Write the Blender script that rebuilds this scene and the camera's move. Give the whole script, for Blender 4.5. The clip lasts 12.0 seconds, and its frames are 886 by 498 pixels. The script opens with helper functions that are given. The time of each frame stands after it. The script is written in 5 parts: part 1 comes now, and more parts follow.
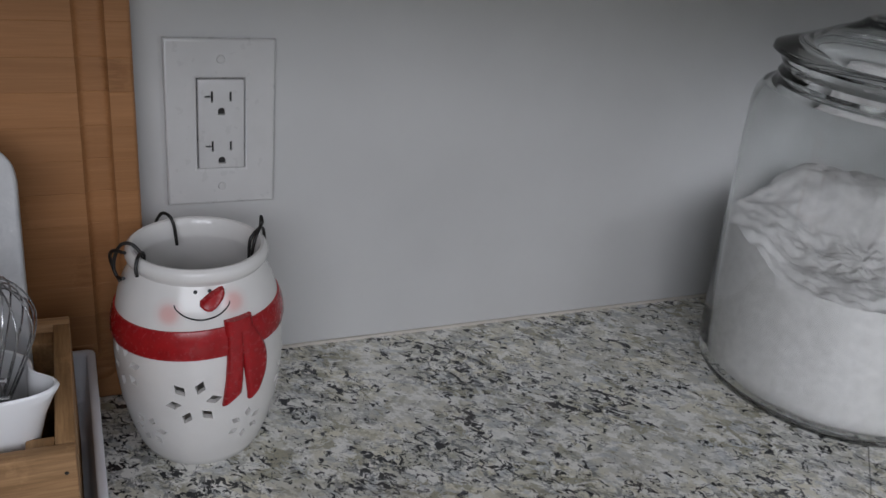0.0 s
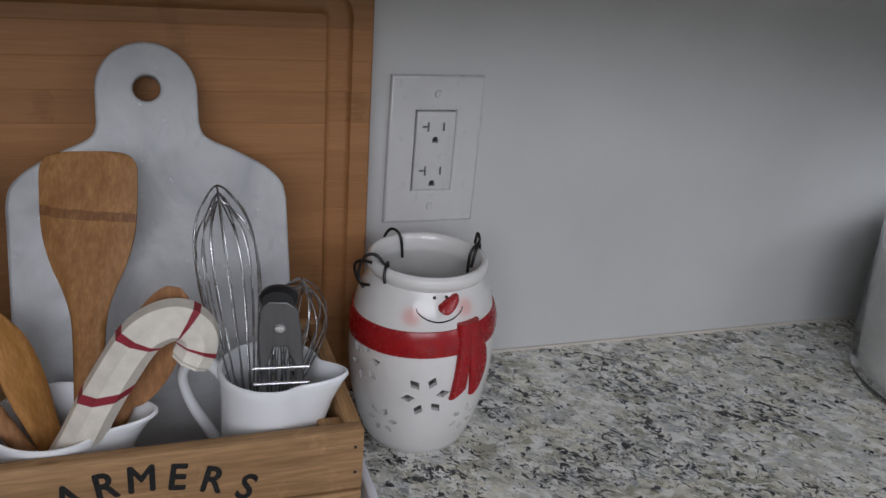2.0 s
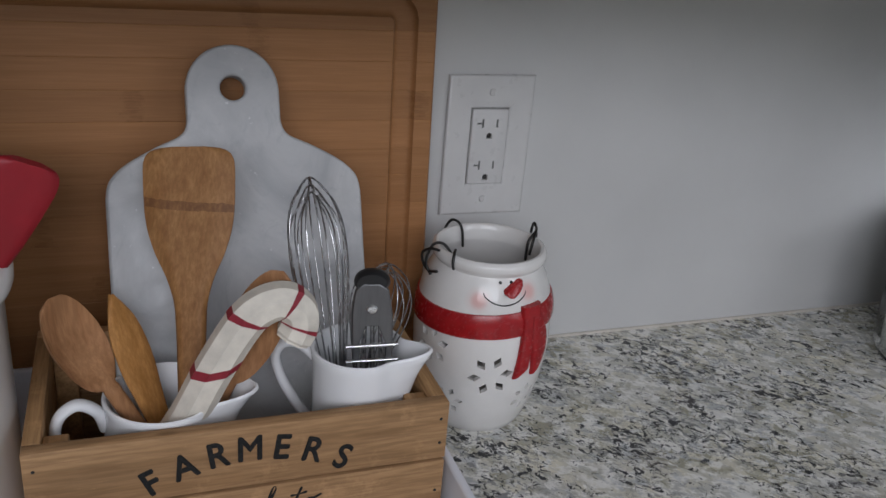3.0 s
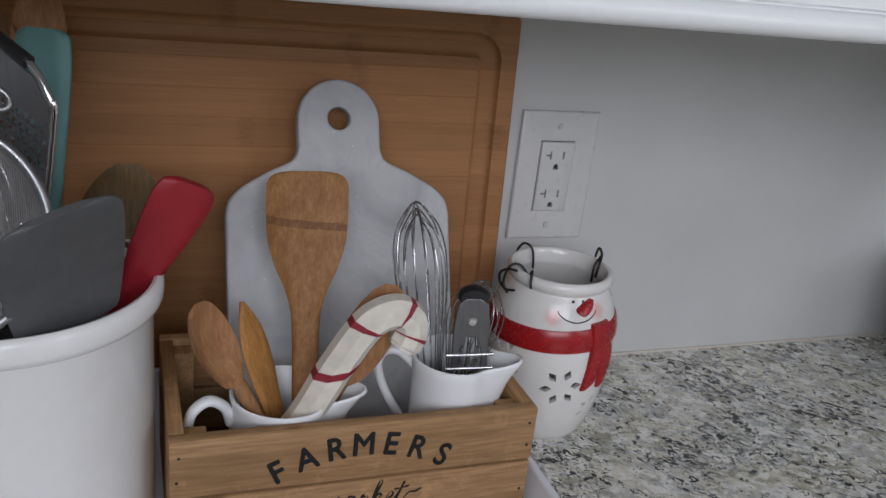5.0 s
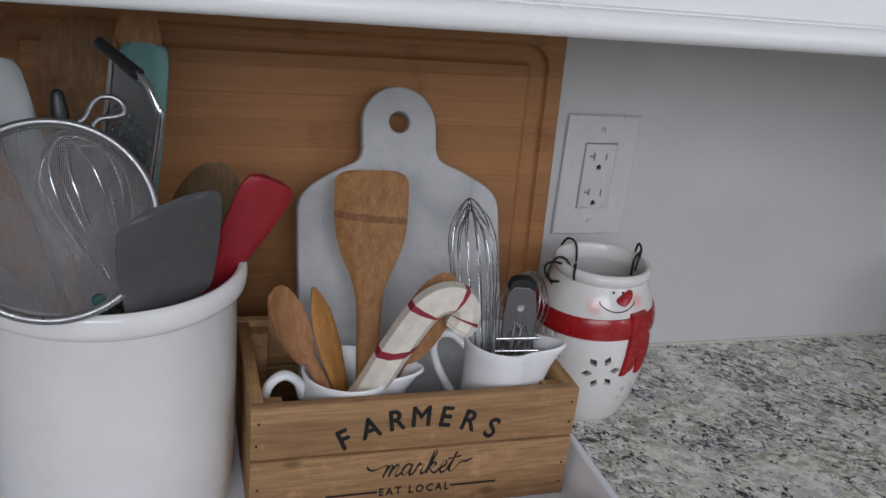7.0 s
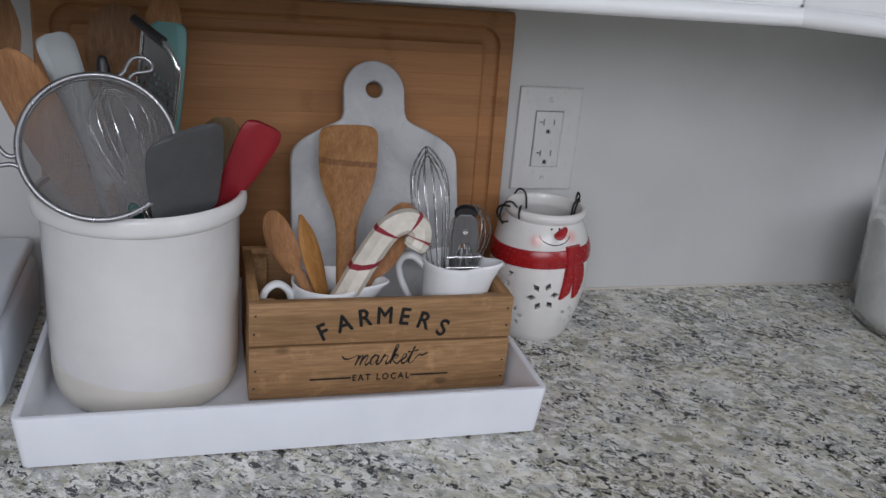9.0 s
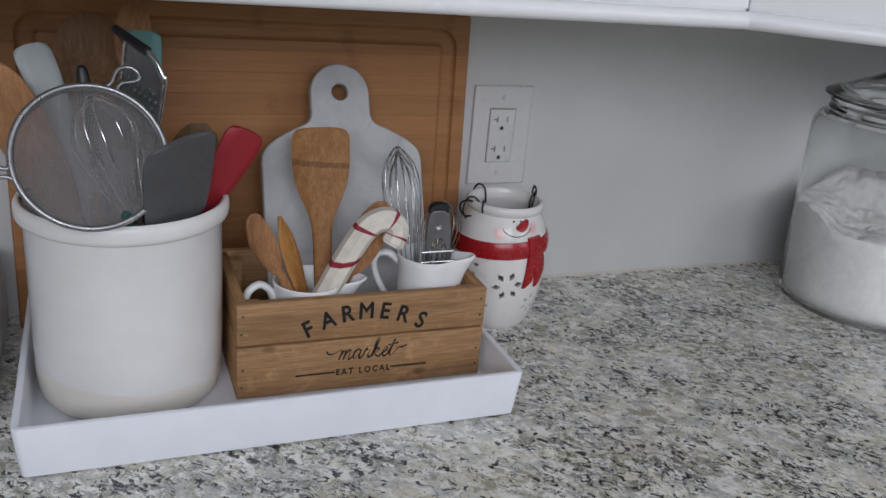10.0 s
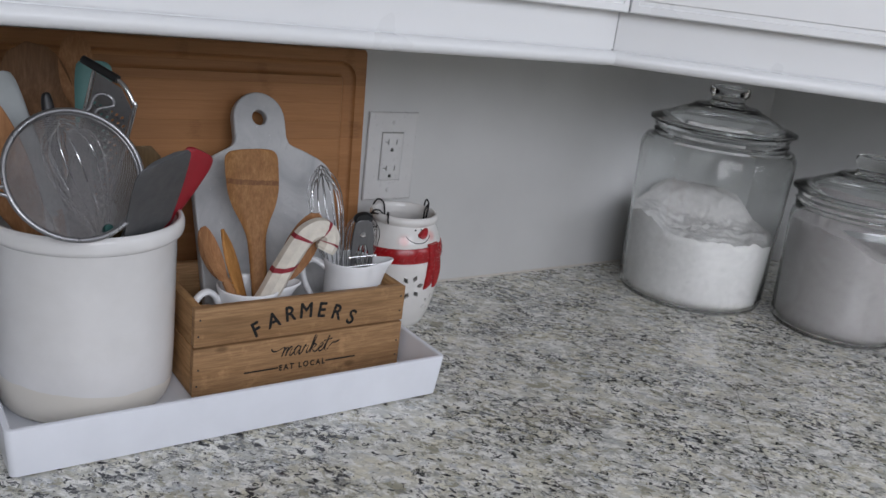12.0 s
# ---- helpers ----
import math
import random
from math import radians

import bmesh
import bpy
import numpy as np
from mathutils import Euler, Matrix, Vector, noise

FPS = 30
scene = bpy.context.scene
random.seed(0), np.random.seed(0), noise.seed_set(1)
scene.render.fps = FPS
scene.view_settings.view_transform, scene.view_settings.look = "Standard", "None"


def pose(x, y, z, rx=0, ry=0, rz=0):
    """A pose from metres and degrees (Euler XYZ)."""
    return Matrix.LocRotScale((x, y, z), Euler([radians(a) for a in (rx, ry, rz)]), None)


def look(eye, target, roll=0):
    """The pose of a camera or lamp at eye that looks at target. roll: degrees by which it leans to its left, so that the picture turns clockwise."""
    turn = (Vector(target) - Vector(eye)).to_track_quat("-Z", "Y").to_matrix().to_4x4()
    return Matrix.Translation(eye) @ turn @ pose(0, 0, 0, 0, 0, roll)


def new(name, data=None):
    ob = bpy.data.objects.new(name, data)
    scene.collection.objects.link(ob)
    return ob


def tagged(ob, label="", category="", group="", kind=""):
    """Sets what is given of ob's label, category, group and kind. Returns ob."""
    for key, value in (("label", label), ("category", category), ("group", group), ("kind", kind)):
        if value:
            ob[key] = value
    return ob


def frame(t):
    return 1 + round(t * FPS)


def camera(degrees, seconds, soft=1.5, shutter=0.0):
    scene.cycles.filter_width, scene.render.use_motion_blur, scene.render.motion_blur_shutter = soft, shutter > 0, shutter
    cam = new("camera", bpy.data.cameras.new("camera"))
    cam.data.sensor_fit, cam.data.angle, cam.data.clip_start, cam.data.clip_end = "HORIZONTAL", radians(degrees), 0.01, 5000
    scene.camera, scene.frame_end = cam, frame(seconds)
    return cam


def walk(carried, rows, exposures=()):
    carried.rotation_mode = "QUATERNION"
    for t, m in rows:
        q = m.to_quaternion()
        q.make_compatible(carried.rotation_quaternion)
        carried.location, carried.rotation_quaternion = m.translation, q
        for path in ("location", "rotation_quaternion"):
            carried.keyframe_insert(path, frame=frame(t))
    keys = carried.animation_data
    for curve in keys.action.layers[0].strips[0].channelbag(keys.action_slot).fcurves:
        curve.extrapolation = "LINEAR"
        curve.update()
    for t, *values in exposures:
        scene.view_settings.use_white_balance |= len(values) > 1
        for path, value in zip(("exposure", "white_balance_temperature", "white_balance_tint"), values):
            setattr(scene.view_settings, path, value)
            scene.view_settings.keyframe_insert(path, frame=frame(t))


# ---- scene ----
cam = camera(54.0, 12.0)
PATH = [
    (0, (-0.102, -0.634, 1.306), (0.664, 1.02, 0.483), 5.9),
    (0.5, (-0.135, -0.636, 1.303), (0.597, 1.039, 0.492), 6.0),
    (1, (-0.16, -0.639, 1.303), (0.525, 1.063, 0.506), 5.8),
    (1.5, (-0.192, -0.646, 1.311), (0.474, 1.065, 0.517), 5.7),
    (2, (-0.23, -0.659, 1.316), (0.42, 1.066, 0.54), 5.3),
    (2.5, (-0.267, -0.671, 1.314), (0.38, 1.057, 0.544), 4.8),
    (3, (-0.296, -0.68, 1.317), (0.375, 1.04, 0.549), 5.0),
    (5, (-0.382, -0.711, 1.331), (0.305, 1.026, 0.614), 6.6),
    (5.5, (-0.399, -0.717, 1.336), (0.259, 1.032, 0.622), 6.3),
    (6, (-0.414, -0.727, 1.345), (0.233, 1.021, 0.621), 6.8),
    (6.5, (-0.414, -0.742, 1.345), (0.232, 1.007, 0.62), 6.8),
    (7, (-0.409, -0.764, 1.348), (0.184, 1.001, 0.618), 6.1),
    (7.2, (-0.403, -0.781, 1.349), (0.159, 0.997, 0.625), 5.7),
    (9, (-0.398, -0.956, 1.348), (0.133, 0.837, 0.638), 5.2),
    (9.5, (-0.419, -0.961, 1.361), (0.181, 0.809, 0.648), 5.8),
    (10, (-0.469, -0.969, 1.358), (0.257, 0.755, 0.65), 5.3),
    (10.5, (-0.531, -0.988, 1.359), (0.338, 0.682, 0.683), 4.9),
    (11, (-0.592, -1.009, 1.359), (0.418, 0.6, 0.733), 5.6),
    (11.5, (-0.631, -1.016, 1.358), (0.462, 0.547, 0.755), 6.8),
    (12, (-0.644, -1.026, 1.36), (0.492, 0.509, 0.766), 7.3),
]
walk(cam, [(t, look(eye, target, roll)) for t, eye, target, roll in PATH], [(0.0, -0.60), (1.0, -0.55), (3.0, -0.50), (5.0, -0.43), (9.0, -0.42), (12.0, -0.44)])

# ---------------------------------------------------------------- light
world = bpy.data.worlds.new("sky")
scene.world = world
world.use_nodes = True
sky = world.node_tree.nodes.new("ShaderNodeTexSky")
sky.sky_type, sky.sun_disc, sky.sun_elevation, sky.sun_rotation = "NISHITA", False, radians(35), radians(200)
world.node_tree.links.new(sky.outputs["Color"], world.node_tree.nodes["Background"].inputs["Color"])
world.node_tree.nodes["Background"].inputs["Strength"].default_value = 0.12


def window_light(name, place, target, wide, high, watts, colour):
    data = bpy.data.lights.new(name, "AREA")
    data.shape, data.size, data.size_y, data.energy, data.color = "RECTANGLE", wide, high, watts, colour
    ob = new(name, data)
    ob.matrix_world = look(place, target)
    return ob


window_light("kitchen_daylight", (-0.72, -2.26, 1.92), (-0.25, 0, 1.00), 1.6, 0.70, 28, (0.875, 0.90, 1.0))
window_light("sink_daylight", (0.835, -1.6, 1.64), (0.1, -0.2, 1.0), 0.42, 0.55, 4.8, (0.89, 0.91, 1.0))

# ---------------------------------------------------------------- sizes
TOP = 0.91        # counter surface
XR = 0.86         # face of the wall on the right
XL, YB, ZC = -2.6, -2.3, 2.44


# ---------------------------------------------------------------- mesh helpers
def mesh_of(name, verts, faces, smooth=False, sharp=35):
    me = bpy.data.meshes.new(name)
    me.from_pydata([tuple(v) for v in verts], [], faces)
    bm = bmesh.new()
    bm.from_mesh(me)
    bmesh.ops.recalc_face_normals(bm, faces=bm.faces)
    bm.to_mesh(me)
    bm.free()
    if smooth:
        smoothed(me, sharp)
    return me


def smoothed(me, sharp=35):
    me.shade_smooth()
    me.set_sharp_from_angle(angle=radians(sharp))
    return me


def box(x0, y0, z0, x1, y1, z1, bevel=0.0, segments=2, m=None):
    bm = bmesh.new()
    bmesh.ops.create_cube(bm, size=1)
    for v in bm.verts:
        v.co = Vector((x0 + (v.co.x + 0.5) * (x1 - x0), y0 + (v.co.y + 0.5) * (y1 - y0), z0 + (v.co.z + 0.5) * (z1 - z0)))
    if bevel:
        bmesh.ops.bevel(bm, geom=bm.edges[:], offset=bevel, segments=segments, affect="EDGES", profile=0.5)
    if m:
        bm.transform(m)
    me = bpy.data.meshes.new("box")
    bm.to_mesh(me)
    bm.free()
    if bevel:
        smoothed(me, 50)
    return me


def lathe(profile, centre=(0, 0, 0), seg=72, wobble=None, closed=False):
    """A profile of (radius, height) turned about the vertical through centre."""
    verts, faces, rows = [], [], []
    for r, z in profile:
        if r < 1e-6:
            rows.append([len(verts)])
            verts.append((centre[0], centre[1], centre[2] + z))
        else:
            rows.append(list(range(len(verts), len(verts) + seg)))
            for k in range(seg):
                a = 2 * math.pi * k / seg
                dx, dy, dz = wobble(r, z, a) if wobble else (0, 0, 0)
                verts.append((centre[0] + r * math.cos(a) + dx, centre[1] + r * math.sin(a) + dy, centre[2] + z + dz))
    pairs = list(zip(rows, rows[1:])) + ([(rows[-1], rows[0])] if closed else [])
    for a, b in pairs:
        for k in range(seg):
            k2 = (k + 1) % seg
            if len(a) == 1 and len(b) == 1:
                continue
            if len(a) == 1:
                faces.append((a[0], b[k], b[k2]))
            elif len(b) == 1:
                faces.append((a[k], b[0], a[k2]))
            else:
                faces.append((a[k], b[k], b[k2], a[k2]))
    return mesh_of("lathe", verts, faces, True, 40)


def spline(points, steps=8, loop=False):
    """A smooth line through the points."""
    pts = [Vector(p) for p in points]
    n, out = len(pts), []
    for i in range(n if loop else n - 1):
        p0 = pts[i - 1] if (loop or i) else pts[0]
        p1, p2 = pts[i], pts[(i + 1) % n]
        p3 = pts[(i + 2) % n] if (loop or i + 2 < n) else pts[-1]
        for s in range(steps):
            t = s / steps
            out.append(0.5 * (2 * p1 + (p2 - p0) * t + (2 * p0 - 5 * p1 + 4 * p2 - p3) * t * t + (3 * p1 - p0 - 3 * p2 + p3) * t ** 3))
    return out if loop else out + [pts[-1]]


def tube(points, radius, seg=8, loop=False, flat=1.0, up=(0, 0, 1)):
    """A round bar along the points; radius may be a function of 0..1; flat squeezes it along up."""
    pts = [Vector(p) for p in points]
    n, verts, faces = len(pts), [], []
    side = None
    for i, p in enumerate(pts):
        d = (pts[(i + 1) % n] - pts[i - 1]) if loop or 0 < i < n - 1 else (pts[1] - pts[0] if i == 0 else pts[-1] - pts[-2])
        d.normalize()
        if side is None:
            ref = Vector(up) if abs(d.dot(Vector(up))) < 0.95 else Vector((1, 0.2, 0))
            side = d.cross(ref).normalized()
        side = (side - d * side.dot(d)).normalized()
        top = side.cross(d)
        r = radius(i / (n - 1)) if callable(radius) else radius
        for k in range(seg):
            a = 2 * math.pi * k / seg
            verts.append(p + side * math.cos(a) * r + top * math.sin(a) * r * flat)
    for i in range(n if loop else n - 1):
        j = (i + 1) % n
        for k in range(seg):
            k2 = (k + 1) % seg
            faces.append((i * seg + k, i * seg + k2, j * seg + k2, j * seg + k))
    if not loop:
        faces.append(tuple(range(seg)))
        faces.append(tuple(range((n - 1) * seg, n * seg)))
    return mesh_of("tube", verts, faces, True, 60)


def to_mesh(data):
    """The mesh of a curve or text."""
    ob = bpy.data.objects.new("shape", data)
    scene.collection.objects.link(ob)
    me = bpy.data.meshes.new_from_object(ob.evaluated_get(bpy.context.evaluated_depsgraph_get()))
    bpy.data.objects.remove(ob)
    return me


def plate(outlines, thick, bevel=0.0, m=None, steps=2):
    """A flat board with the given outlines (the later ones are holes), its middle in the plane z = 0."""
    cu = bpy.data.curves.new("outline", "CURVE")
    cu.dimensions, cu.fill_mode, cu.extrude, cu.bevel_depth, cu.bevel_resolution = "2D", "BOTH", thick / 2 - bevel, bevel, steps
    cu.offset = -bevel
    for outline in outlines:
        s = cu.splines.new("POLY")
        s.points.add(len(outline) - 1)
        for p, q in zip(s.points, outline):
            p.co = (q[0], q[1], 0, 1)
        s.use_cyclic_u = True
    me = to_mesh(cu)
    if m:
        me.transform(m)
    return smoothed(me, 40)


def words(text, size, m, thick=0.0003, shear=0.0, spacing=1.0, bold=0.022):
    cu = bpy.data.curves.new("words", "FONT")
    cu.body, cu.size, cu.extrude, cu.shear, cu.space_character = text, size, thick, shear, spacing
    cu.align_x, cu.align_y = "CENTER", "BOTTOM_BASELINE"
    me = to_mesh(cu)
    me.transform(Matrix.Diagonal((0.86, 1, 1, 1)))
    d = size * bold
    return joined(*(moved(me, m @ Matrix.Translation((dx * d, dy * d, dz * 0.00006))) for dx, dy, dz in ((0, 0, 0), (1, 0, 1), (-1, 0, 2), (0, 1, 3), (0, -1, 4))))


def basis(origin, along, up):
    """The pose whose x goes along, y nearly up, and z out of the plane of both."""
    x = Vector(along).normalized()
    z = x.cross(Vector(up)).normalized()
    y = z.cross(x)
    m = Matrix((x, y, z)).transposed().to_4x4()
    m.translation = Vector(origin)
    return m


def arc(cx, cy, r, a0, a1, n=8):
    return [(cx + r * math.cos(radians(a0 + (a1 - a0) * k / n)), cy + r * math.sin(radians(a0 + (a1 - a0) * k / n))) for k in range(n + 1)]


def joined(*meshes):
    bm = bmesh.new()
    for me in meshes:
        bm.from_mesh(me)
    out = bpy.data.meshes.new("joined")
    bm.to_mesh(out)
    bm.free()
    return out


def moved(me, m):
    me = me.copy()
    me.transform(m)
    return me


def bent(me, bend):
    for v in me.vertices:
        v.co = bend(v.co.copy())
    return me


def cut(me, tool):
    """The first mesh less the second."""
    a, b = bpy.data.objects.new("a", me), bpy.data.objects.new("b", tool)
    scene.collection.objects.link(a), scene.collection.objects.link(b)
    mod = a.modifiers.new("cut", "BOOLEAN")
    mod.operation, mod.object, mod.solver = "DIFFERENCE", b, "EXACT"
    out = bpy.data.meshes.new_from_object(a.evaluated_get(bpy.context.evaluated_depsgraph_get()))
    bpy.data.objects.remove(a), bpy.data.objects.remove(b)
    return smoothed(out, 40)


PLACED = {}


def thing(name, base, label, category, group="", kind=""):
    ob = new(name)
    ob.matrix_basis = Matrix.Translation(base)
    ob.empty_display_size = 0.02
    PLACED[ob] = Matrix.Translation(base)
    return tagged(ob, label, category, group, kind)


def part(name, me, material, parent=None, label=""):
    ob = new(name, me)
    if material:
        me.materials.clear()
        me.materials.append(material)
    if parent:
        ob.parent = parent
        ob.matrix_parent_inverse = PLACED.get(parent, Matrix()).inverted()
    if label:
        ob["label"] = label
    return ob


def setting(name, me, material, label, category):
    return tagged(part(name, me, material), label, category, kind="structure")


# ---------------------------------------------------------------- materials
class Nodes:
    """A material under construction."""

    def __init__(self, name, base=(0.8, 0.8, 0.8), rough=0.5, metal=0.0):
        self.mat = bpy.data.materials.new(name)
        self.mat.use_nodes = True
        self.tree = self.mat.node_tree
        self.out = self.tree.nodes["Principled BSDF"]
        self.out.inputs["Base Color"].default_value = (*base, 1)
        self.out.inputs["Roughness"].default_value = rough
        self.out.inputs["Metallic"].default_value = metal
        self.coord = self.tree.nodes.new("ShaderNodeTexCoord").outputs["Object"]

    def link(self, a, node, key):
        if isinstance(a, (int, float)):
            node.inputs[key].default_value = a
        elif isinstance(a, tuple):
            node.inputs[key].default_value = (*a, 1) if len(a) == 3 and node.inputs[key].type == "RGBA" else a
        else:
            self.tree.links.new(a, node.inputs[key])

    def mapped(self, scale=(1, 1, 1), turn=(0, 0, 0), source=None):
        n = self.tree.nodes.new("ShaderNodeMapping")
        n.inputs["Scale"].default_value, n.inputs["Rotation"].default_value = scale, [radians(a) for a in turn]
        self.link(source or self.coord, n, "Vector")
        return n.outputs["Vector"]

    def stretched(self, scale, turn):
        """Coordinates drawn out along a line that is turned about the vertical."""
        n = self.tree.nodes.new("ShaderNodeMapping")
        n.vector_type = "TEXTURE"
        n.inputs["Scale"].default_value, n.inputs["Rotation"].default_value = scale, (0, 0, radians(turn))
        self.link(self.coord, n, "Vector")
        return n.outputs["Vector"]

    def noise(self, scale, detail=4, rough=0.55, vector=None, twist=0.0):
        n = self.tree.nodes.new("ShaderNodeTexNoise")
        n.inputs["Scale"].default_value, n.inputs["Detail"].default_value = scale, detail
        n.inputs["Roughness"].default_value, n.inputs["Distortion"].default_value = rough, twist
        self.link(vector or self.coord, n, "Vector")
        return n.outputs["Fac"]

    def cells(self, scale, vector=None):
        n = self.tree.nodes.new("ShaderNodeTexVoronoi")
        n.inputs["Scale"].default_value = scale
        self.link(vector or self.coord, n, "Vector")
        return n.outputs

    def ramp(self, fac, *stops):
        n = self.tree.nodes.new("ShaderNodeValToRGB")
        while len(n.color_ramp.elements) < len(stops):
            n.color_ramp.elements.new(0.5)
        for e, (at, c) in zip(n.color_ramp.elements, stops):
            e.position, e.color = at, (*c, 1) if isinstance(c, tuple) else (c, c, c, 1)
        self.link(fac, n, "Fac")
        return n.outputs["Color"]

    def mix(self, fac, a, b, kind="MIX"):
        n = self.tree.nodes.new("ShaderNodeMix")
        n.data_type, n.blend_type = "RGBA", kind
        self.link(fac, n, 0), self.link(a, n, 6), self.link(b, n, 7)
        return n.outputs[2]

    def maths(self, kind, a, b=0.0, c=0.0):
        n = self.tree.nodes.new("ShaderNodeMath")
        n.operation = kind
        self.link(a, n, 0), self.link(b, n, 1), self.link(c, n, 2)
        return n.outputs[0]

    def axis(self, which, source=None):
        n = self.tree.nodes.new("ShaderNodeSeparateXYZ")
        self.link(source or self.coord, n, 0)
        return n.outputs[which]

    def chance(self):
        return self.tree.nodes.new("ShaderNodeObjectInfo").outputs["Random"]

    def set(self, key, value):
        self.link(value, self.out, key)
        return self

    def bump(self, height, strength=0.3, far=0.001):
        n = self.tree.nodes.new("ShaderNodeBump")
        n.inputs["Strength"].default_value, n.inputs["Distance"].default_value = strength, far
        self.link(height, n, "Height")
        self.tree.links.new(n.outputs["Normal"], self.out.inputs["Normal"])
        return self


def plain(name, base, rough, metal=0.0, vary=0.06, scale=40, bump=0.0, coat=0.0):
    """One colour with mottling, uneven gloss and fine relief."""
    n = Nodes(name, base, rough, metal)
    dark = tuple(c * (1 - vary * 1.6) for c in base)
    light = tuple(min(1, c * (1 + vary)) for c in base)
    n.set("Base Color", n.ramp(n.noise(scale, 5), (0.3, dark), (0.7, light)))
    n.set("Roughness", n.ramp(n.noise(scale * 2.3, 3), (0.3, max(0.02, rough * 0.8)), (0.7, min(1, rough * 1.2))))
    if coat:
        n.set("Coat Weight", coat).set("Coat Roughness", 0.08)
    if bump:
        n.bump(n.noise(scale * 12, 3), bump, 0.0006)
    return n.mat


def wood(name, dark, light, along="x", rough=0.5, band=None, ring=90, chance=0.0):
    """Fibres that run along one axis, broad streaks and pores."""
    n = Nodes(name, light, rough)
    s = {"x": (0.06, 1, 1), "y": (1, 0.06, 1), "z": (1, 1, 0.06)}[along]
    v = n.mapped(s)
    broad, fine = n.noise(ring, 4, 0.6, v, 0.3), n.noise(ring * 3.5, 4, 0.65, v)
    c = n.mix(n.ramp(broad, (0.32, 0.0), (0.68, 1.0)), dark, light)
    c = n.mix(n.ramp(fine, (0.42, 0.38), (0.62, 0.0)), c, tuple(d * 0.55 for d in dark))
    c = n.mix(n.ramp(n.noise(14, 3), (0.35, 0.18), (0.7, 0.0)), c, tuple(d * 0.5 for d in dark))
    if band:
        z0, z1, shade = band
        z = n.maths("ADD", n.axis(2), n.maths("MULTIPLY", n.noise(90, 3), 0.005))
        broken = n.ramp(n.noise(420, 3, 0.6, n.mapped((1, 1, 0.35))), (0.35, 0.40), (0.62, 0.85))
        inside = n.maths("MULTIPLY", n.maths("GREATER_THAN", z, z0), n.maths("LESS_THAN", z, z1))
        c = n.mix(n.maths("MULTIPLY", inside, broken), c, shade)
    if chance:
        n_hsv = n.tree.nodes.new("ShaderNodeHueSaturation")
        n.link(n.maths("ADD", n.maths("MULTIPLY", n.chance(), chance * 2), 1 - chance), n_hsv, "Value")
        n.link(c, n_hsv, "Color")
        c = n_hsv.outputs[0]
    n.set("Base Color", c)
    n.set("Roughness", n.ramp(fine, (0.3, rough * 1.2), (0.7, rough * 0.85)))
    n.set("Specular IOR Level", 0.22)
    n.bump(fine, 0.12, 0.0005)
    return n.mat


def weathered(name, dark, light, along):
    """Stained pine with streaks, dents, worn pale patches and a few knots."""
    n = Nodes(name, light, 0.62)
    v = n.mapped({"x": (0.07, 1, 1), "y": (1, 0.07, 1)}[along])
    broad, fine, worn = n.noise(55, 5, 0.65, v, 0.8), n.noise(420, 3, 0.6, v), n.noise(38, 5, 0.7)
    c = n.mix(n.ramp(broad, (0.30, 0.0), (0.70, 1.0)), dark, light)
    c = n.mix(n.ramp(fine, (0.40, 0.42), (0.60, 0.0)), c, tuple(d * 0.5 for d in dark))
    c = n.mix(n.ramp(worn, (0.56, 0.0), (0.72, 0.45)), c, tuple(min(1, x * 1.45) for x in light))
    c = n.mix(n.ramp(n.noise(24, 4, 0.7, v), (0.30, 0.55), (0.42, 0.0)), c, tuple(d * 0.55 for d in dark))
    knots = n.cells(26, n.mapped((0.45, 1, 1) if along == "x" else (1, 0.45, 1)))["Distance"]
    c = n.mix(n.ramp(knots, (0.05, 0.75), (0.11, 0.0)), c, tuple(d * 0.45 for d in dark))
    hsv = n.tree.nodes.new("ShaderNodeHueSaturation")
    n.link(n.maths("ADD", n.maths("MULTIPLY", n.chance(), 0.24), 0.86), hsv, "Value")
    n.link(c, hsv, "Color")
    n.set("Base Color", hsv.outputs[0])
    n.set("Roughness", n.ramp(worn, (0.3, 0.5), (0.7, 0.75)))
    n.set("Specular IOR Level", 0.25)
    n.bump(n.mix(0.5, fine, n.noise(130, 4)), 0.25, 0.0008)
    return n.mat


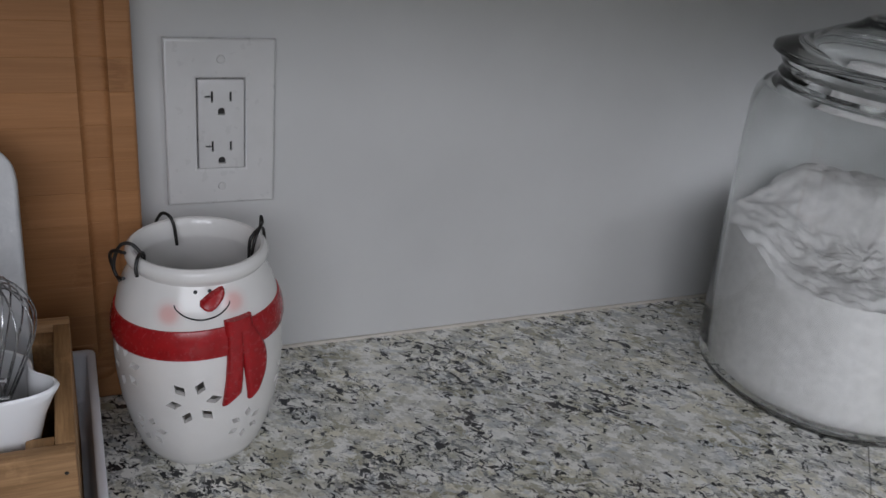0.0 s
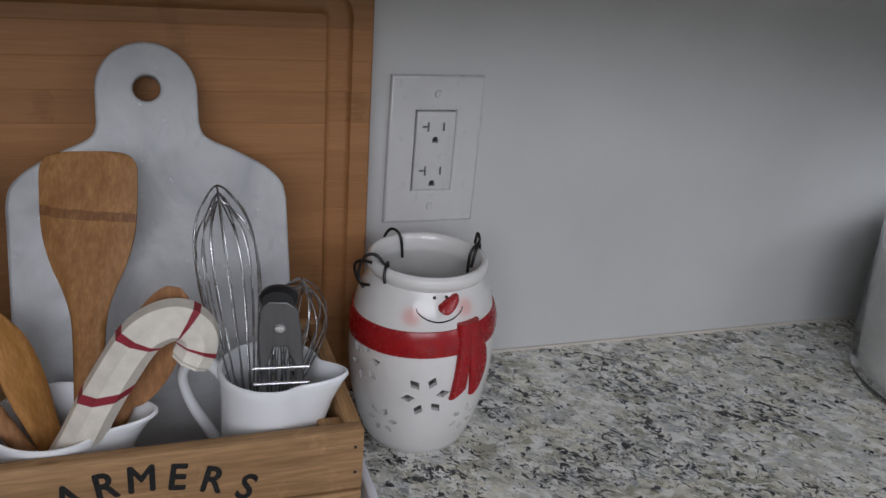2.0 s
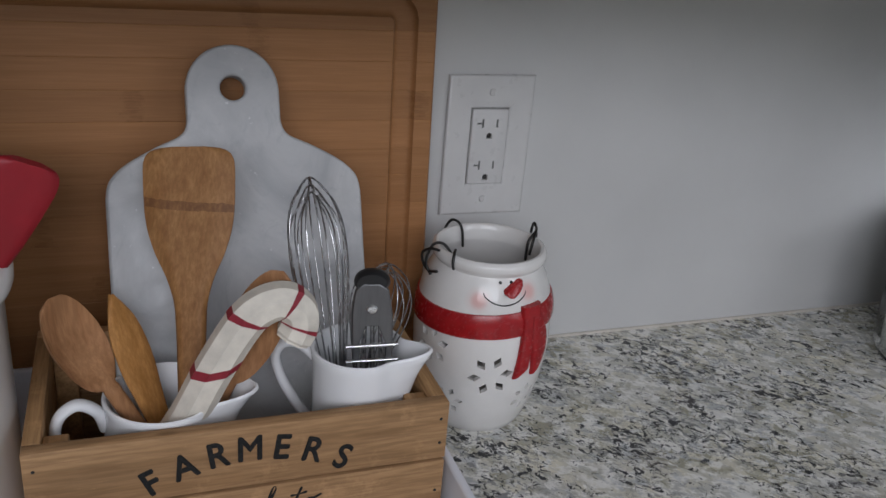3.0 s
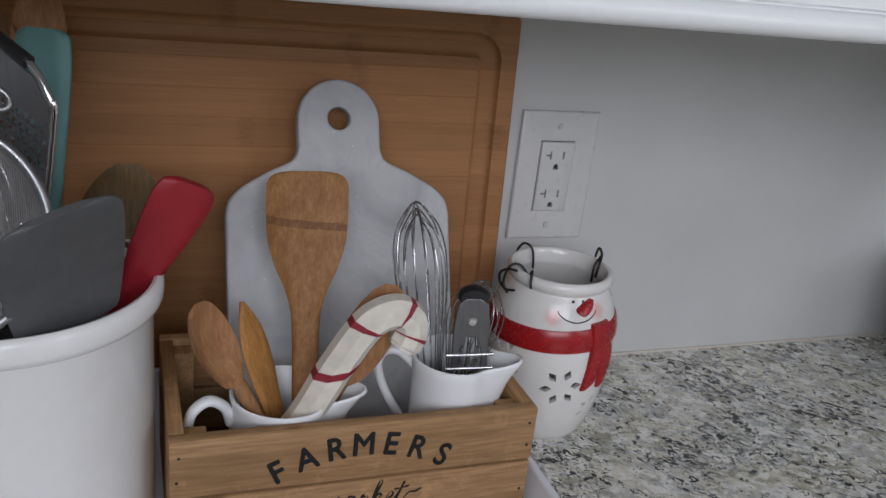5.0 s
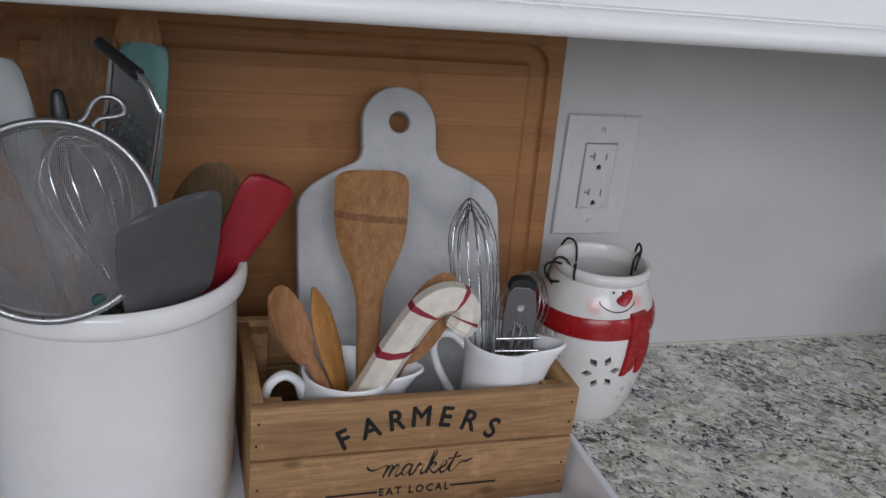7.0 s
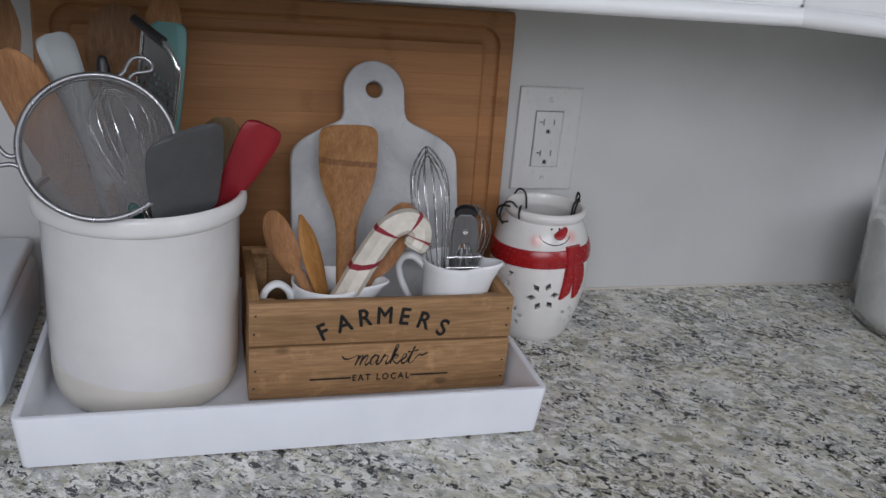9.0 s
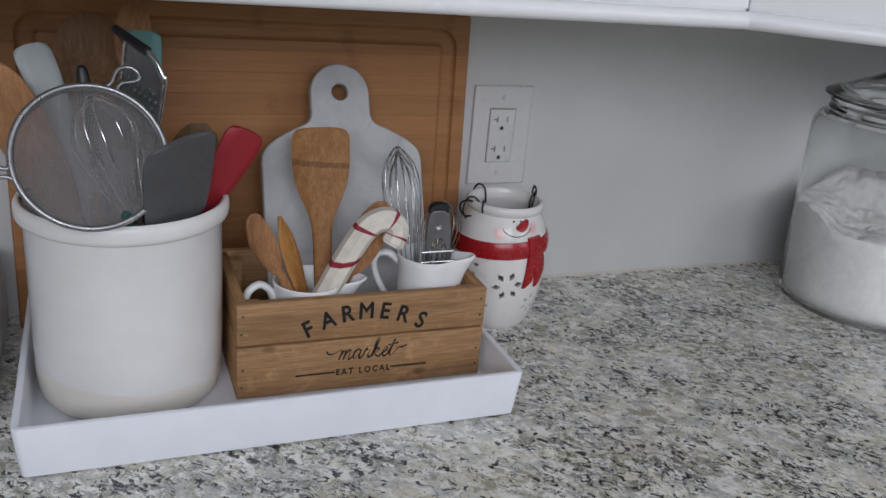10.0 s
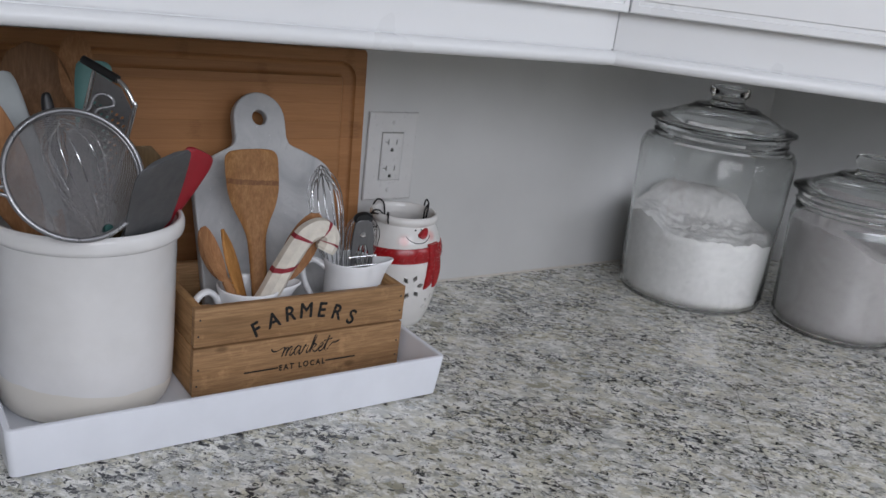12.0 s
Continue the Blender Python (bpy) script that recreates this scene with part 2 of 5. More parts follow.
def granite():
    n = Nodes("granite", (0.5, 0.5, 0.47), 0.16)
    v = n.stretched((1.15, 0.95, 1), -48)
    w = n.stretched((1.3, 0.95, 1), -40)
    f = n.stretched((1.2, 0.9, 1), -52)
    many = n.ramp(n.noise(17, 4, 0.6, w), (0.36, 0.0), (0.60, 1.0))     # where the dark grains gather
    some = n.ramp(n.noise(24, 4, 0.6, n.stretched((1.5, 0.9, 1), -65)), (0.40, 0.0), (0.58, 1.0))
    c = n.mix(n.ramp(n.noise(26, 6, 0.7, w), (0.40, 0.0), (0.60, 1.0)), (0.74, 0.705, 0.58), (0.54, 0.54, 0.505))
    c = n.mix(n.ramp(n.noise(80, 5, 0.68, w), (0.48, 0.0), (0.54, 0.85)), c, (0.88, 0.87, 0.83))
    c = n.mix(n.ramp(n.noise(58, 5, 0.65, w, 0.5), (0.55, 0.0), (0.63, 0.6)), c, (0.43, 0.46, 0.49))
    c = n.mix(n.maths("MULTIPLY", some, n.ramp(n.noise(75, 5, 0.72, v, 0.5), (0.51, 0.0), (0.555, 0.85))), c, (0.33, 0.31, 0.22))
    c = n.mix(n.maths("MULTIPLY", many, n.ramp(n.noise(115, 5, 0.74, v, 0.7), (0.53, 0.0), (0.555, 0.85))), c, (0.17, 0.175, 0.18))
    spread = n.maths("MULTIPLY", many, 0.075)
    grains = n.maths("ADD", n.noise(140, 4, 0.68, f, 0.7), spread)
    c = n.mix(n.ramp(grains, (0.618, 0.0), (0.636, 0.97)), c, (0.018, 0.019, 0.022))
    c = n.mix(n.maths("MULTIPLY", some, n.ramp(n.noise(80, 6, 0.76, v, 1.3), (0.595, 0.0), (0.618, 0.92))), c, (0.030, 0.034, 0.046))
    c = n.mix(n.ramp(n.noise(9, 3, 0.6), (0.58, 0.0), (0.75, 0.3)), c, (0.38, 0.32, 0.28))
    n.set("Base Color", c)
    n.set("Roughness", n.ramp(n.noise(120, 3, 0.5, v), (0.3, 0.14), (0.7, 0.3)))
    return n.mat


def bamboo():
    n = Nodes("bamboo", (0.45, 0.26, 0.12), 0.42)
    info = n.tree.nodes.new("ShaderNodeObjectInfo")
    shift = n.tree.nodes.new("ShaderNodeVectorMath")
    n.link(n.coord, shift, 0)
    comb = n.tree.nodes.new("ShaderNodeCombineXYZ")
    n.link(n.maths("MULTIPLY", info.outputs["Random"], 7.0), comb, 0)
    n.link(comb.outputs[0], shift, 1)
    at = shift.outputs[0]
    v = n.mapped((0.035, 1, 1), source=at)
    fibre, pores = n.noise(160, 3, 0.6, v), n.noise(900, 2, 0.5, n.mapped((0.03, 1, 1), source=at))
    c = n.mix(n.ramp(fibre, (0.3, 0.0), (0.7, 1.0)), (0.335, 0.156, 0.062), (0.395, 0.192, 0.081))
    c = n.mix(n.ramp(pores, (0.45, 0.15), (0.6, 0.0)), c, (0.19, 0.09, 0.035))
    # knuckles of the culm: short ragged bands across a strip
    x = n.maths("MULTIPLY", n.axis(0, at), 4.6)
    x = n.maths("ADD", x, n.maths("MULTIPLY", n.noise(220, 3, 0.6), 0.10))
    near = n.maths("ABSOLUTE", n.maths("SUBTRACT", n.maths("FRACT", x), 0.5))
    knuckle = n.ramp(near, (0.0, 0.42), (0.020, 0.36), (0.040, 0.0))
    speck = n.ramp(n.noise(700, 2, 0.5, n.mapped((0.12, 1, 1), source=at)), (0.40, 0.35), (0.58, 1.0))
    c = n.mix(n.maths("MULTIPLY", knuckle, speck), c, (0.17, 0.075, 0.027))
    hsv = n.tree.nodes.new("ShaderNodeHueSaturation")
    n.link(n.maths("ADD", n.maths("MULTIPLY", info.outputs["Random"], 0.24), 0.86), hsv, "Value")
    n.link(c, hsv, "Color")
    n.set("Base Color", hsv.outputs[0])
    n.set("Roughness", n.ramp(pores, (0.3, 0.55), (0.7, 0.38)))
    n.set("Specular IOR Level", 0.25)
    n.bump(pores, 0.1, 0.0004)
    return n.mat


def marble():
    n = Nodes("marble", (0.6, 0.6, 0.6), 0.35)
    c = n.mix(n.ramp(n.noise(13, 6, 0.65, None, 1.2), (0.35, 0.0), (0.7, 1.0)), (0.53, 0.532, 0.53), (0.37, 0.376, 0.385))
    c = n.mix(n.ramp(n.noise(34, 5, 0.7, n.mapped((1, 1, 0.5), (0, 30, 0)), 2.0), (0.56, 0.0), (0.72, 0.45)), c, (0.30, 0.31, 0.33))
    c = n.mix(n.ramp(n.noise(210, 3), (0.69, 0.0), (0.76, 0.6)), c, (0.78, 0.78, 0.78))
    n.set("Base Color", c).set("Roughness", n.ramp(n.noise(60, 3), (0.3, 0.28), (0.7, 0.5)))
    n.set("Subsurface Weight", 0.0)
    n.bump(n.noise(400, 2), 0.06, 0.0004)
    return n.mat


def glass():
    n = Nodes("clear_glass", (0.97, 0.985, 0.98), 0.02)
    n.set("Transmission Weight", 1.0).set("IOR", 1.46)
    n.set("Roughness", n.ramp(n.noise(20, 3), (0.4, 0.005), (0.8, 0.05)))
    return n.mat


def crockery():
    """White glaze over a cream foot with a slanting glaze line."""
    n = Nodes("crock_glaze", (0.8, 0.79, 0.77), 0.14)
    z = n.maths("ADD", n.axis(2), n.maths("MULTIPLY", n.axis(0), 0.10))
    z = n.maths("ADD", z, n.maths("MULTIPLY", n.noise(14, 3), 0.012))
    foot = n.maths("LESS_THAN", z, 0.911)
    white = n.ramp(n.noise(30, 4), (0.3, (0.76, 0.75, 0.735)), (0.7, (0.81, 0.80, 0.79)))
    n.set("Base Color", n.mix(n.maths("MULTIPLY", foot, 0.85), white, (0.70, 0.66, 0.58)))
    n.set("Roughness", n.mix(foot, (0.13, 0.13, 0.13), (0.3, 0.3, 0.3)))
    n.bump(n.noise(70, 2), 0.03, 0.001)
    return n.mat


def steel(name, base=(0.62, 0.62, 0.63), rough=0.22):
    n = Nodes(name, base, rough, 1.0)
    n.set("Roughness", n.ramp(n.noise(300, 3, 0.6, n.mapped((1, 1, 0.1))), (0.3, rough * 0.7), (0.7, rough * 1.5)))
    return n.mat


GRANITE, BAMBOO, MARBLE, GLASS, CROCK = granite(), bamboo(), marble(), glass(), crockery()
WALL = plain("wall_paint", (0.60, 0.60, 0.59), 0.6, vary=0.025, scale=9, bump=0.1)
CABINET = plain("cabinet_paint", (0.80, 0.81, 0.82), 0.32, vary=0.008, scale=5, bump=0.02)
CEILING = plain("ceiling_paint", (0.8, 0.8, 0.79), 0.8, vary=0.03, scale=8, bump=0.2)
FLOOR = wood("floor_boards", (0.18, 0.11, 0.07), (0.34, 0.23, 0.15), "y", 0.4)
PORCELAIN = plain("white_porcelain", (0.86, 0.87, 0.88), 0.10, vary=0.015, scale=30)
TRAYWHITE = plain("white_tray_glaze", (0.82, 0.845, 0.90), 0.14, vary=0.02, scale=25)
PLASTIC = plain("outlet_plastic", (0.63, 0.625, 0.615), 0.32, vary=0.02, scale=50)
SLOT = plain("slot_dark", (0.03, 0.028, 0.026), 0.7)
CRATE = weathered("crate_pine", (0.33, 0.185, 0.086), (0.500, 0.302, 0.152), "x")
CRATE_SIDE = weathered("crate_pine_side", (0.31, 0.170, 0.073), (0.480, 0.283, 0.133), "y")
INK = plain("black_ink", (0.010, 0.010, 0.010), 0.9, vary=0.3, scale=300)
STEEL, CHROME = steel("brushed_steel", (0.34, 0.34, 0.35), 0.34), steel("chrome", (0.60, 0.60, 0.61), 0.18)
WHISKWIRE = steel("whisk_wire", (0.45, 0.45, 0.455), 0.22)
DARKSTEEL = steel("dark_steel", (0.20, 0.20, 0.205), 0.42)
MESHWIRE = steel("mesh_wire", (0.55, 0.54, 0.54), 0.5)
BEECH = wood("beech", (0.35, 0.165, 0.074), (0.51, 0.268, 0.128), "z", 0.55, ring=120)
TOASTED = wood("toasted_bamboo", (0.30, 0.137, 0.047), (0.45, 0.228, 0.087), "z", 0.5, band=(1.1160, 1.1215, (0.150, 0.064, 0.026)), ring=150)
ORANGEWOOD = wood("orange_wood", (0.44, 0.20, 0.055), (0.60, 0.30, 0.10), "z", 0.55, ring=140)
OLIVEWOOD = wood("olive_wood", (0.085, 0.050, 0.018), (0.165, 0.100, 0.040), "z", 0.5, ring=110)
DARKWOOD = wood("dark_wood", (0.185, 0.090, 0.040), (0.300, 0.160, 0.078), "z", 0.5, ring=110)
TEAL = plain("teal_silicone", (0.135, 0.300, 0.285), 0.5, vary=0.05)
RED = plain("red_silicone", (0.31, 0.012, 0.022), 0.45, vary=0.06)
GREY = plain("grey_silicone", (0.085, 0.087, 0.09), 0.5, vary=0.06)
PALE = plain("pale_grey_silicone", (0.42, 0.45, 0.45), 0.5, vary=0.05)
GREENHANDLE = plain("teal_handle", (0.012, 0.075, 0.065), 0.35, vary=0.08)
BLACK = plain("black_rubber", (0.012, 0.012, 0.013), 0.4, vary=0.2)
IRON = plain("black_iron", (0.012, 0.011, 0.010), 0.4, vary=0.3, scale=200)
CERAMIC = plain("ivory_ceramic", (0.72, 0.70, 0.67), 0.13, vary=0.03, scale=35)
SCARF = plain("red_glaze", (0.36, 0.012, 0.016), 0.25, vary=0.12, scale=160)
# greyer than white flour: the shade of the cabinets is in the base colour
SHADED_FLOUR = plain("flour", (0.58, 0.565, 0.545), 0.95, vary=0.06, scale=110, bump=0.6)
# sugar is off-white; the corner cabinet's shade is put into this darker colour
SHADED_SUGAR = plain("sugar", (0.32, 0.300, 0.292), 0.9, vary=0.05, scale=90, bump=0.5)
CANEWOOD = plain("cane_white_paint", (0.74, 0.69, 0.60), 0.55, vary=0.08, scale=120, bump=0.2)
CANERED = plain("cane_red_paint", (0.28, 0.02, 0.035), 0.5, vary=0.12, scale=150)
APPLIANCE = plain("white_enamel", (0.72, 0.76, 0.82), 0.2, vary=0.02, scale=15)
CAULK = plain("caulk", (0.62, 0.58, 0.52), 0.6, vary=0.05, scale=90)

# ---------------------------------------------------------------- the room
setting("floor", box(XL, YB, -0.05, XR, 0, 0), FLOOR, "brown wooden board floor of the kitchen", "floor")
setting("ceiling", box(XL - 0.1, YB - 0.1, ZC, XR + 0.1, 0.1, ZC + 0.1), CEILING, "white painted plaster ceiling", "ceiling")
setting("wall_north", box(XL - 0.1, 0, -0.05, XR + 0.1, 0.1, ZC), WALL, "pale grey painted wall behind the counter", "wall")
setting("wall_west", box(XL - 0.1, YB, -0.05, XL, 0, ZC), WALL, "pale grey painted side wall", "wall")


def holed_wall(lo, hi, a0, a1, b0, b1, c0, c1, across):
    """Four butted blocks round an opening; the wall runs along y (across = x) or along x."""
    def block(p0, p1, z0, z1):
        return box(lo, p0, z0, hi, p1, z1) if across == "x" else box(p0, lo, z0, p1, hi, z1)
    return joined(block(a0, b0, -0.05, ZC), block(b1, a1, -0.05, ZC), block(b0, b1, -0.05, c0), block(b0, b1, c1, ZC))


setting("wall_east", holed_wall(XR, XR + 0.1, YB, 0, -2.02, -1.18, 1.27, 1.97, "x"), WALL, "pale grey painted wall with the sink window", "wall")
setting("wall_south", holed_wall(YB - 0.1, YB, XL - 0.1, XR + 0.1, -1.62, 0.12, 1.28, 2.28, "y"), WALL, "pale grey painted wall with the patio window", "wall")
w = thing("window_1", (-0.75, YB, 1.28), "white framed wide kitchen window opposite the counter", "window", kind="structure")
for x in (-1.62, -0.78, 0.06):
    part("window_frame", box(x, YB - 0.06, 1.28, x + 0.06, YB - 0.02, 2.28, 0.004), CABINET, w)
for z in (1.28, 2.22):
    part("window_frame", box(-1.56, YB - 0.058, z, 0.06, YB - 0.022, z + 0.06, 0.004), CABINET, w)
w = thing("window_2", (XR, -1.6, 1.27), "white framed window over the sink", "window", kind="structure")
for y in (-2.02, -1.625, -1.23):
    part("window_frame", box(XR + 0.03, y, 1.27, XR + 0.07, y + 0.05, 1.97, 0.004), CABINET, w)
for z in (1.27, 1.92):
    part("window_frame", box(XR + 0.032, -1.97, z, XR + 0.068, -1.23, z + 0.05, 0.004), CABINET, w)

# ---------------------------------------------------------------- counter: two slabs that meet in a mitre
DEEP = 0.64


def slab(points, z0, z1, bevel=0.004):
    bm = bmesh.new()
    f = bm.faces.new([bm.verts.new((x, y, z0)) for x, y in points])
    top = bmesh.ops.extrude_face_region(bm, geom=[f])
    for v in [g for g in top["geom"] if isinstance(g, bmesh.types.BMVert)]:
        v.co.z = z1
    bmesh.ops.recalc_face_normals(bm, faces=bm.faces)
    if bevel:
        bmesh.ops.bevel(bm, geom=[e for e in bm.edges if all(v.co.z > z1 - 1e-6 for v in e.verts)], offset=bevel, segments=2, affect="EDGES")
    me = bpy.data.meshes.new("slab")
    bm.to_mesh(me)
    bm.free()
    return me


g = 0.0002
CX = 0.717        # where the mitre meets the back
setting("countertop", slab([(-1.6, -DEEP), (CX - DEEP - g, -DEEP), (CX - g, -0.001), (-1.6, -0.001)], TOP - 0.032, TOP, 0.0006), GRANITE,
        "speckled grey and cream polished granite countertop", "countertop")
setting("countertop", slab([(CX - DEEP + g, -DEEP), (CX - DEEP + g, YB + 0.002), (XR - 0.001, YB + 0.002), (XR - 0.001, -0.001), (CX + g, -0.001)], TOP - 0.032, TOP, 0.0006), GRANITE,
        "speckled granite countertop along the side wall, seamed in a mitre", "countertop")
setting("trim", box(-1.6, -0.0025, TOP, XR - 0.003, -0.0005, TOP + 0.0025), CAULK, "thin bead of caulk along the counter's back", "caulk")
for name, pts, lab in (("base_cabinet", [(-1.6, -0.60), (CX - 0.6, -0.60), (CX - 0.6, -0.002), (-1.6, -0.002)], "white painted base cabinets under the granite counter"),
                       ("base_cabinet", [(CX - 0.598, YB + 0.002), (XR - 0.002, YB + 0.002), (XR - 0.002, -0.002), (CX - 0.598, -0.002)], "white painted base cabinets along the side wall")):
    tagged(part(name, slab(pts, 0.0, TOP - 0.034, 0.003), CABINET), lab, "cabinet")

# ---------------------------------------------------------------- wall cabinets with a light rail
FACE, UNDER, EDGE = -0.318, 1.2885, 0.079
ROOFED = 2.2
K = math.sqrt(0.5)
DIAG = 0.45       # length of the slanting front


def along_rail(profile, pts):
    """A moulding profile of (out, up) carried along a line in plan, mitred at its bends; out is to the right of the way."""
    verts, faces, m = [], [], len(profile)
    for i, (x, y) in enumerate(pts):
        a = Vector(pts[i]) - Vector(pts[i - 1]) if i else None
        b = Vector(pts[i + 1]) - Vector(pts[i]) if i + 1 < len(pts) else None
        ns = [Vector((d.y, -d.x)).normalized() for d in (a, b) if d is not None]
        n = sum(ns, Vector((0, 0))) / len(ns)
        n = n / n.length_squared if n.length_squared else n
        for o, u in profile:
            verts.append((x + n.x * o, y + n.y * o, u))
    for i in range(len(pts) - 1):
        for k in range(m):
            k2 = (k + 1) % m
            faces.append((i * m + k, i * m + k2, (i + 1) * m + k2, (i + 1) * m + k))
    faces += [tuple(range(m)), tuple(range((len(pts) - 1) * m, len(pts) * m))]
    return mesh_of("rail", verts, faces, True, 48)


end = (EDGE + DIAG * K, FACE - DIAG * K)
RAIL = [(-0.016, UNDER + 0.001), (-0.012, UNDER), (0.002, UNDER), (0.0058, UNDER + 0.0012), (0.0086, UNDER + 0.0040), (0.0096, UNDER + 0.0078), (0.0088, UNDER + 0.0114), (0.0062, UNDER + 0.0142),
        (0.0025, UNDER + 0.0156), (-0.0022, UNDER + 0.0160), (-0.0022, UNDER + 0.0179), (-0.016, UNDER + 0.018)]


def raised_door(width, high, m):
    """A framed door with a stepped bead and a recessed panel, in the plane x-z, its face towards -y."""
    steps = [(0.0, 0.0), (0.0, -0.019), (0.0015, -0.0205), (0.0085, -0.0205), (0.0095, -0.0185), (0.0135, -0.0185), (0.0150, -0.0205), (0.058, -0.0205), (0.060, -0.018), (0.064, -0.018), (0.068, -0.011)]
    verts, faces = [], []
    for d, y in steps:
        verts += [(d, y, d), (width - d, y, d), (width - d, y, high - d), (d, y, high - d)]
    for i in range(len(steps) - 1):
        for k in range(4):
            faces.append((4 * i + k, 4 * i + (k + 1) % 4, 4 * i + 4 + (k + 1) % 4, 4 * i + 4 + k))
    faces += [(0, 1, 2, 3), tuple(range(4 * len(steps) - 4, 4 * len(steps)))]
    me = mesh_of("door", verts, faces)
    me.transform(m)
    return me


DOORZ = 1.347
run = thing("wall_cabinet", (-0.5, FACE / 2, UNDER), "white painted wall cabinet with a moulded light rail", "cabinet")
part("body", slab([(-1.3, FACE), (EDGE - 0.001, FACE), (EDGE - 0.001, -0.002), (-1.3, -0.002)], UNDER + 0.018, ROOFED, 0.0), CABINET, run)
part("light_rail", along_rail(RAIL, [(-1.3, FACE), (EDGE - 0.0008, FACE)]), CABINET, run)
for x0, x1 in ((-0.86, -0.405), (-0.40, 0.0715)):
    part("door", raised_door(x1 - x0, 0.78, Matrix.Translation((x0, FACE - 0.001, DOORZ))), CABINET, run)
corner = thing("corner_cabinet", (0.45, -0.3, UNDER), "white painted diagonal corner wall cabinet with a light rail", "cabinet")
part("body", slab([(EDGE + 0.001, FACE), end, (XR - 0.002, end[1]), (XR - 0.002, -0.002), (EDGE + 0.001, -0.002)], UNDER + 0.018, ROOFED, 0.0), CABINET, corner)
part("light_rail", along_rail(RAIL, [(EDGE + 0.0004, FACE - 0.0004), end, (end[0] + 0.2, end[1])]), CABINET, corner)
part("door", raised_door(DIAG - 0.02, 0.78, Matrix.Translation((EDGE, FACE, DOORZ)) @ pose(0, 0, 0, 0, 0, -45) @ Matrix.Translation((0.010, -0.001, 0))), CABINET, corner)

# ---------------------------------------------------------------- outlet
out = thing("wall_outlet", (0, 0, 1.111), "white duplex electrical outlet with a square cover plate on the wall", "outlet")
frame_outline = [(-0.0395, -0.0625), (0.0395, -0.0625), (0.0395, 0.0625), (-0.0395, 0.0625)]
opening = [(-0.0173, -0.0341), (0.0173, -0.0341), (0.0173, 0.0341), (-0.0173, 0.0341)]
WALLM = basis((0, -0.003, 1.111), (1, 0, 0), (0, 0, 1))
part("cover_plate", plate([frame_outline, opening], 0.006, 0.0022, WALLM), PLASTIC, out)
face_me = box(-0.01665, -0.0335, -0.003, 0.01665, 0.0335, 0.0043, 0.0012)
face_me.transform(WALLM)
holes = []
for dz in (0.0170, -0.0205):
    holes.append(box(0.0058, dz + 0.0005, 0.0010, 0.0074, dz + 0.0075, 0.01))
    holes.append(box(-0.0074, dz + 0.0000, 0.0010, -0.0058, dz + 0.0080, 0.01))
    holes.append(box(-0.0118, dz + 0.0032, 0.0010, -0.0076, dz + 0.0048, 0.01))
    holes.append(plate([[(-0.0026, -0.0095 + dz), (0.0026, -0.0095 + dz)] + [(q[0], q[1]) for q in arc(0, dz - 0.0068, 0.0026, 0, 180, 8)]], 0.012, 0, Matrix.Translation((0, 0, 0.0070))))
tool = joined(*holes)
tool.transform(WALLM)
part("receptacle", cut(face_me, tool), PLASTIC, out)
back = box(-0.0145, -0.031, 0.0005, 0.0145, 0.031, 0.0014)
back.transform(WALLM)
part("socket_back", back, SLOT, out, "dark slots behind the receptacle")
for dz in (0.0480, -0.0480):
    s = lathe([(0, 0.0034), (0.0026, 0.0034), (0.0031, 0.0026), (0.0031, 0.0)], seg=20)
    s = cut(s, box(-0.0004, -0.004, 0.0026, 0.0004, 0.004, 0.006))
    s.transform(WALLM @ Matrix.Translation((0, dz, 0.0012)) @ pose(0, 0, 0, 0, 0, 5))
    part("screw", s, PLASTIC, out)

# ---------------------------------------------------------------- bamboo board against the wall
BX0, BX1, BH, BT = -0.556, -0.0605, 0.347, 0.019
BOARDM = basis((BX0, -0.042, TOP + 0.0005), (1, 0, 0), (0, 0.021, BH))
board = thing("cutting_board", ((BX0 + BX1) / 2, -0.035, TOP), "large bamboo cutting board with a juice groove leaning on the wall", "cutting board")


def groove(x, y):
    """Depth of the juice groove at a place on the board's face."""
    w, h, r, inset = (BX1 - BX0) / 2, BH / 2, 0.014, 0.0258
    qx, qy = abs(x - w) - (w - inset - r), abs(y - h) - (h - inset - r)
    d = math.hypot(max(qx, 0), max(qy, 0)) + min(max(qx, qy), 0) - r
    return 0.0055 * math.sqrt(max(0.0, 1 - (abs(d) / 0.0094) ** 4)) if abs(d) < 0.0094 else 0.0


def rounded(x, y):
    """Eases the board's outer edge and corners."""
    w, h, r = (BX1 - BX0) / 2, BH / 2, 0.006
    qx, qy = abs(x - w) - (w - r), abs(y - h) - (h - r)
    d = r - math.hypot(max(qx, 0), max(qy, 0)) if max(qx, qy) > 0 else r
    e = 0.0025
    return max(0.0, e - d) ** 2 / e if d < e else 0.0


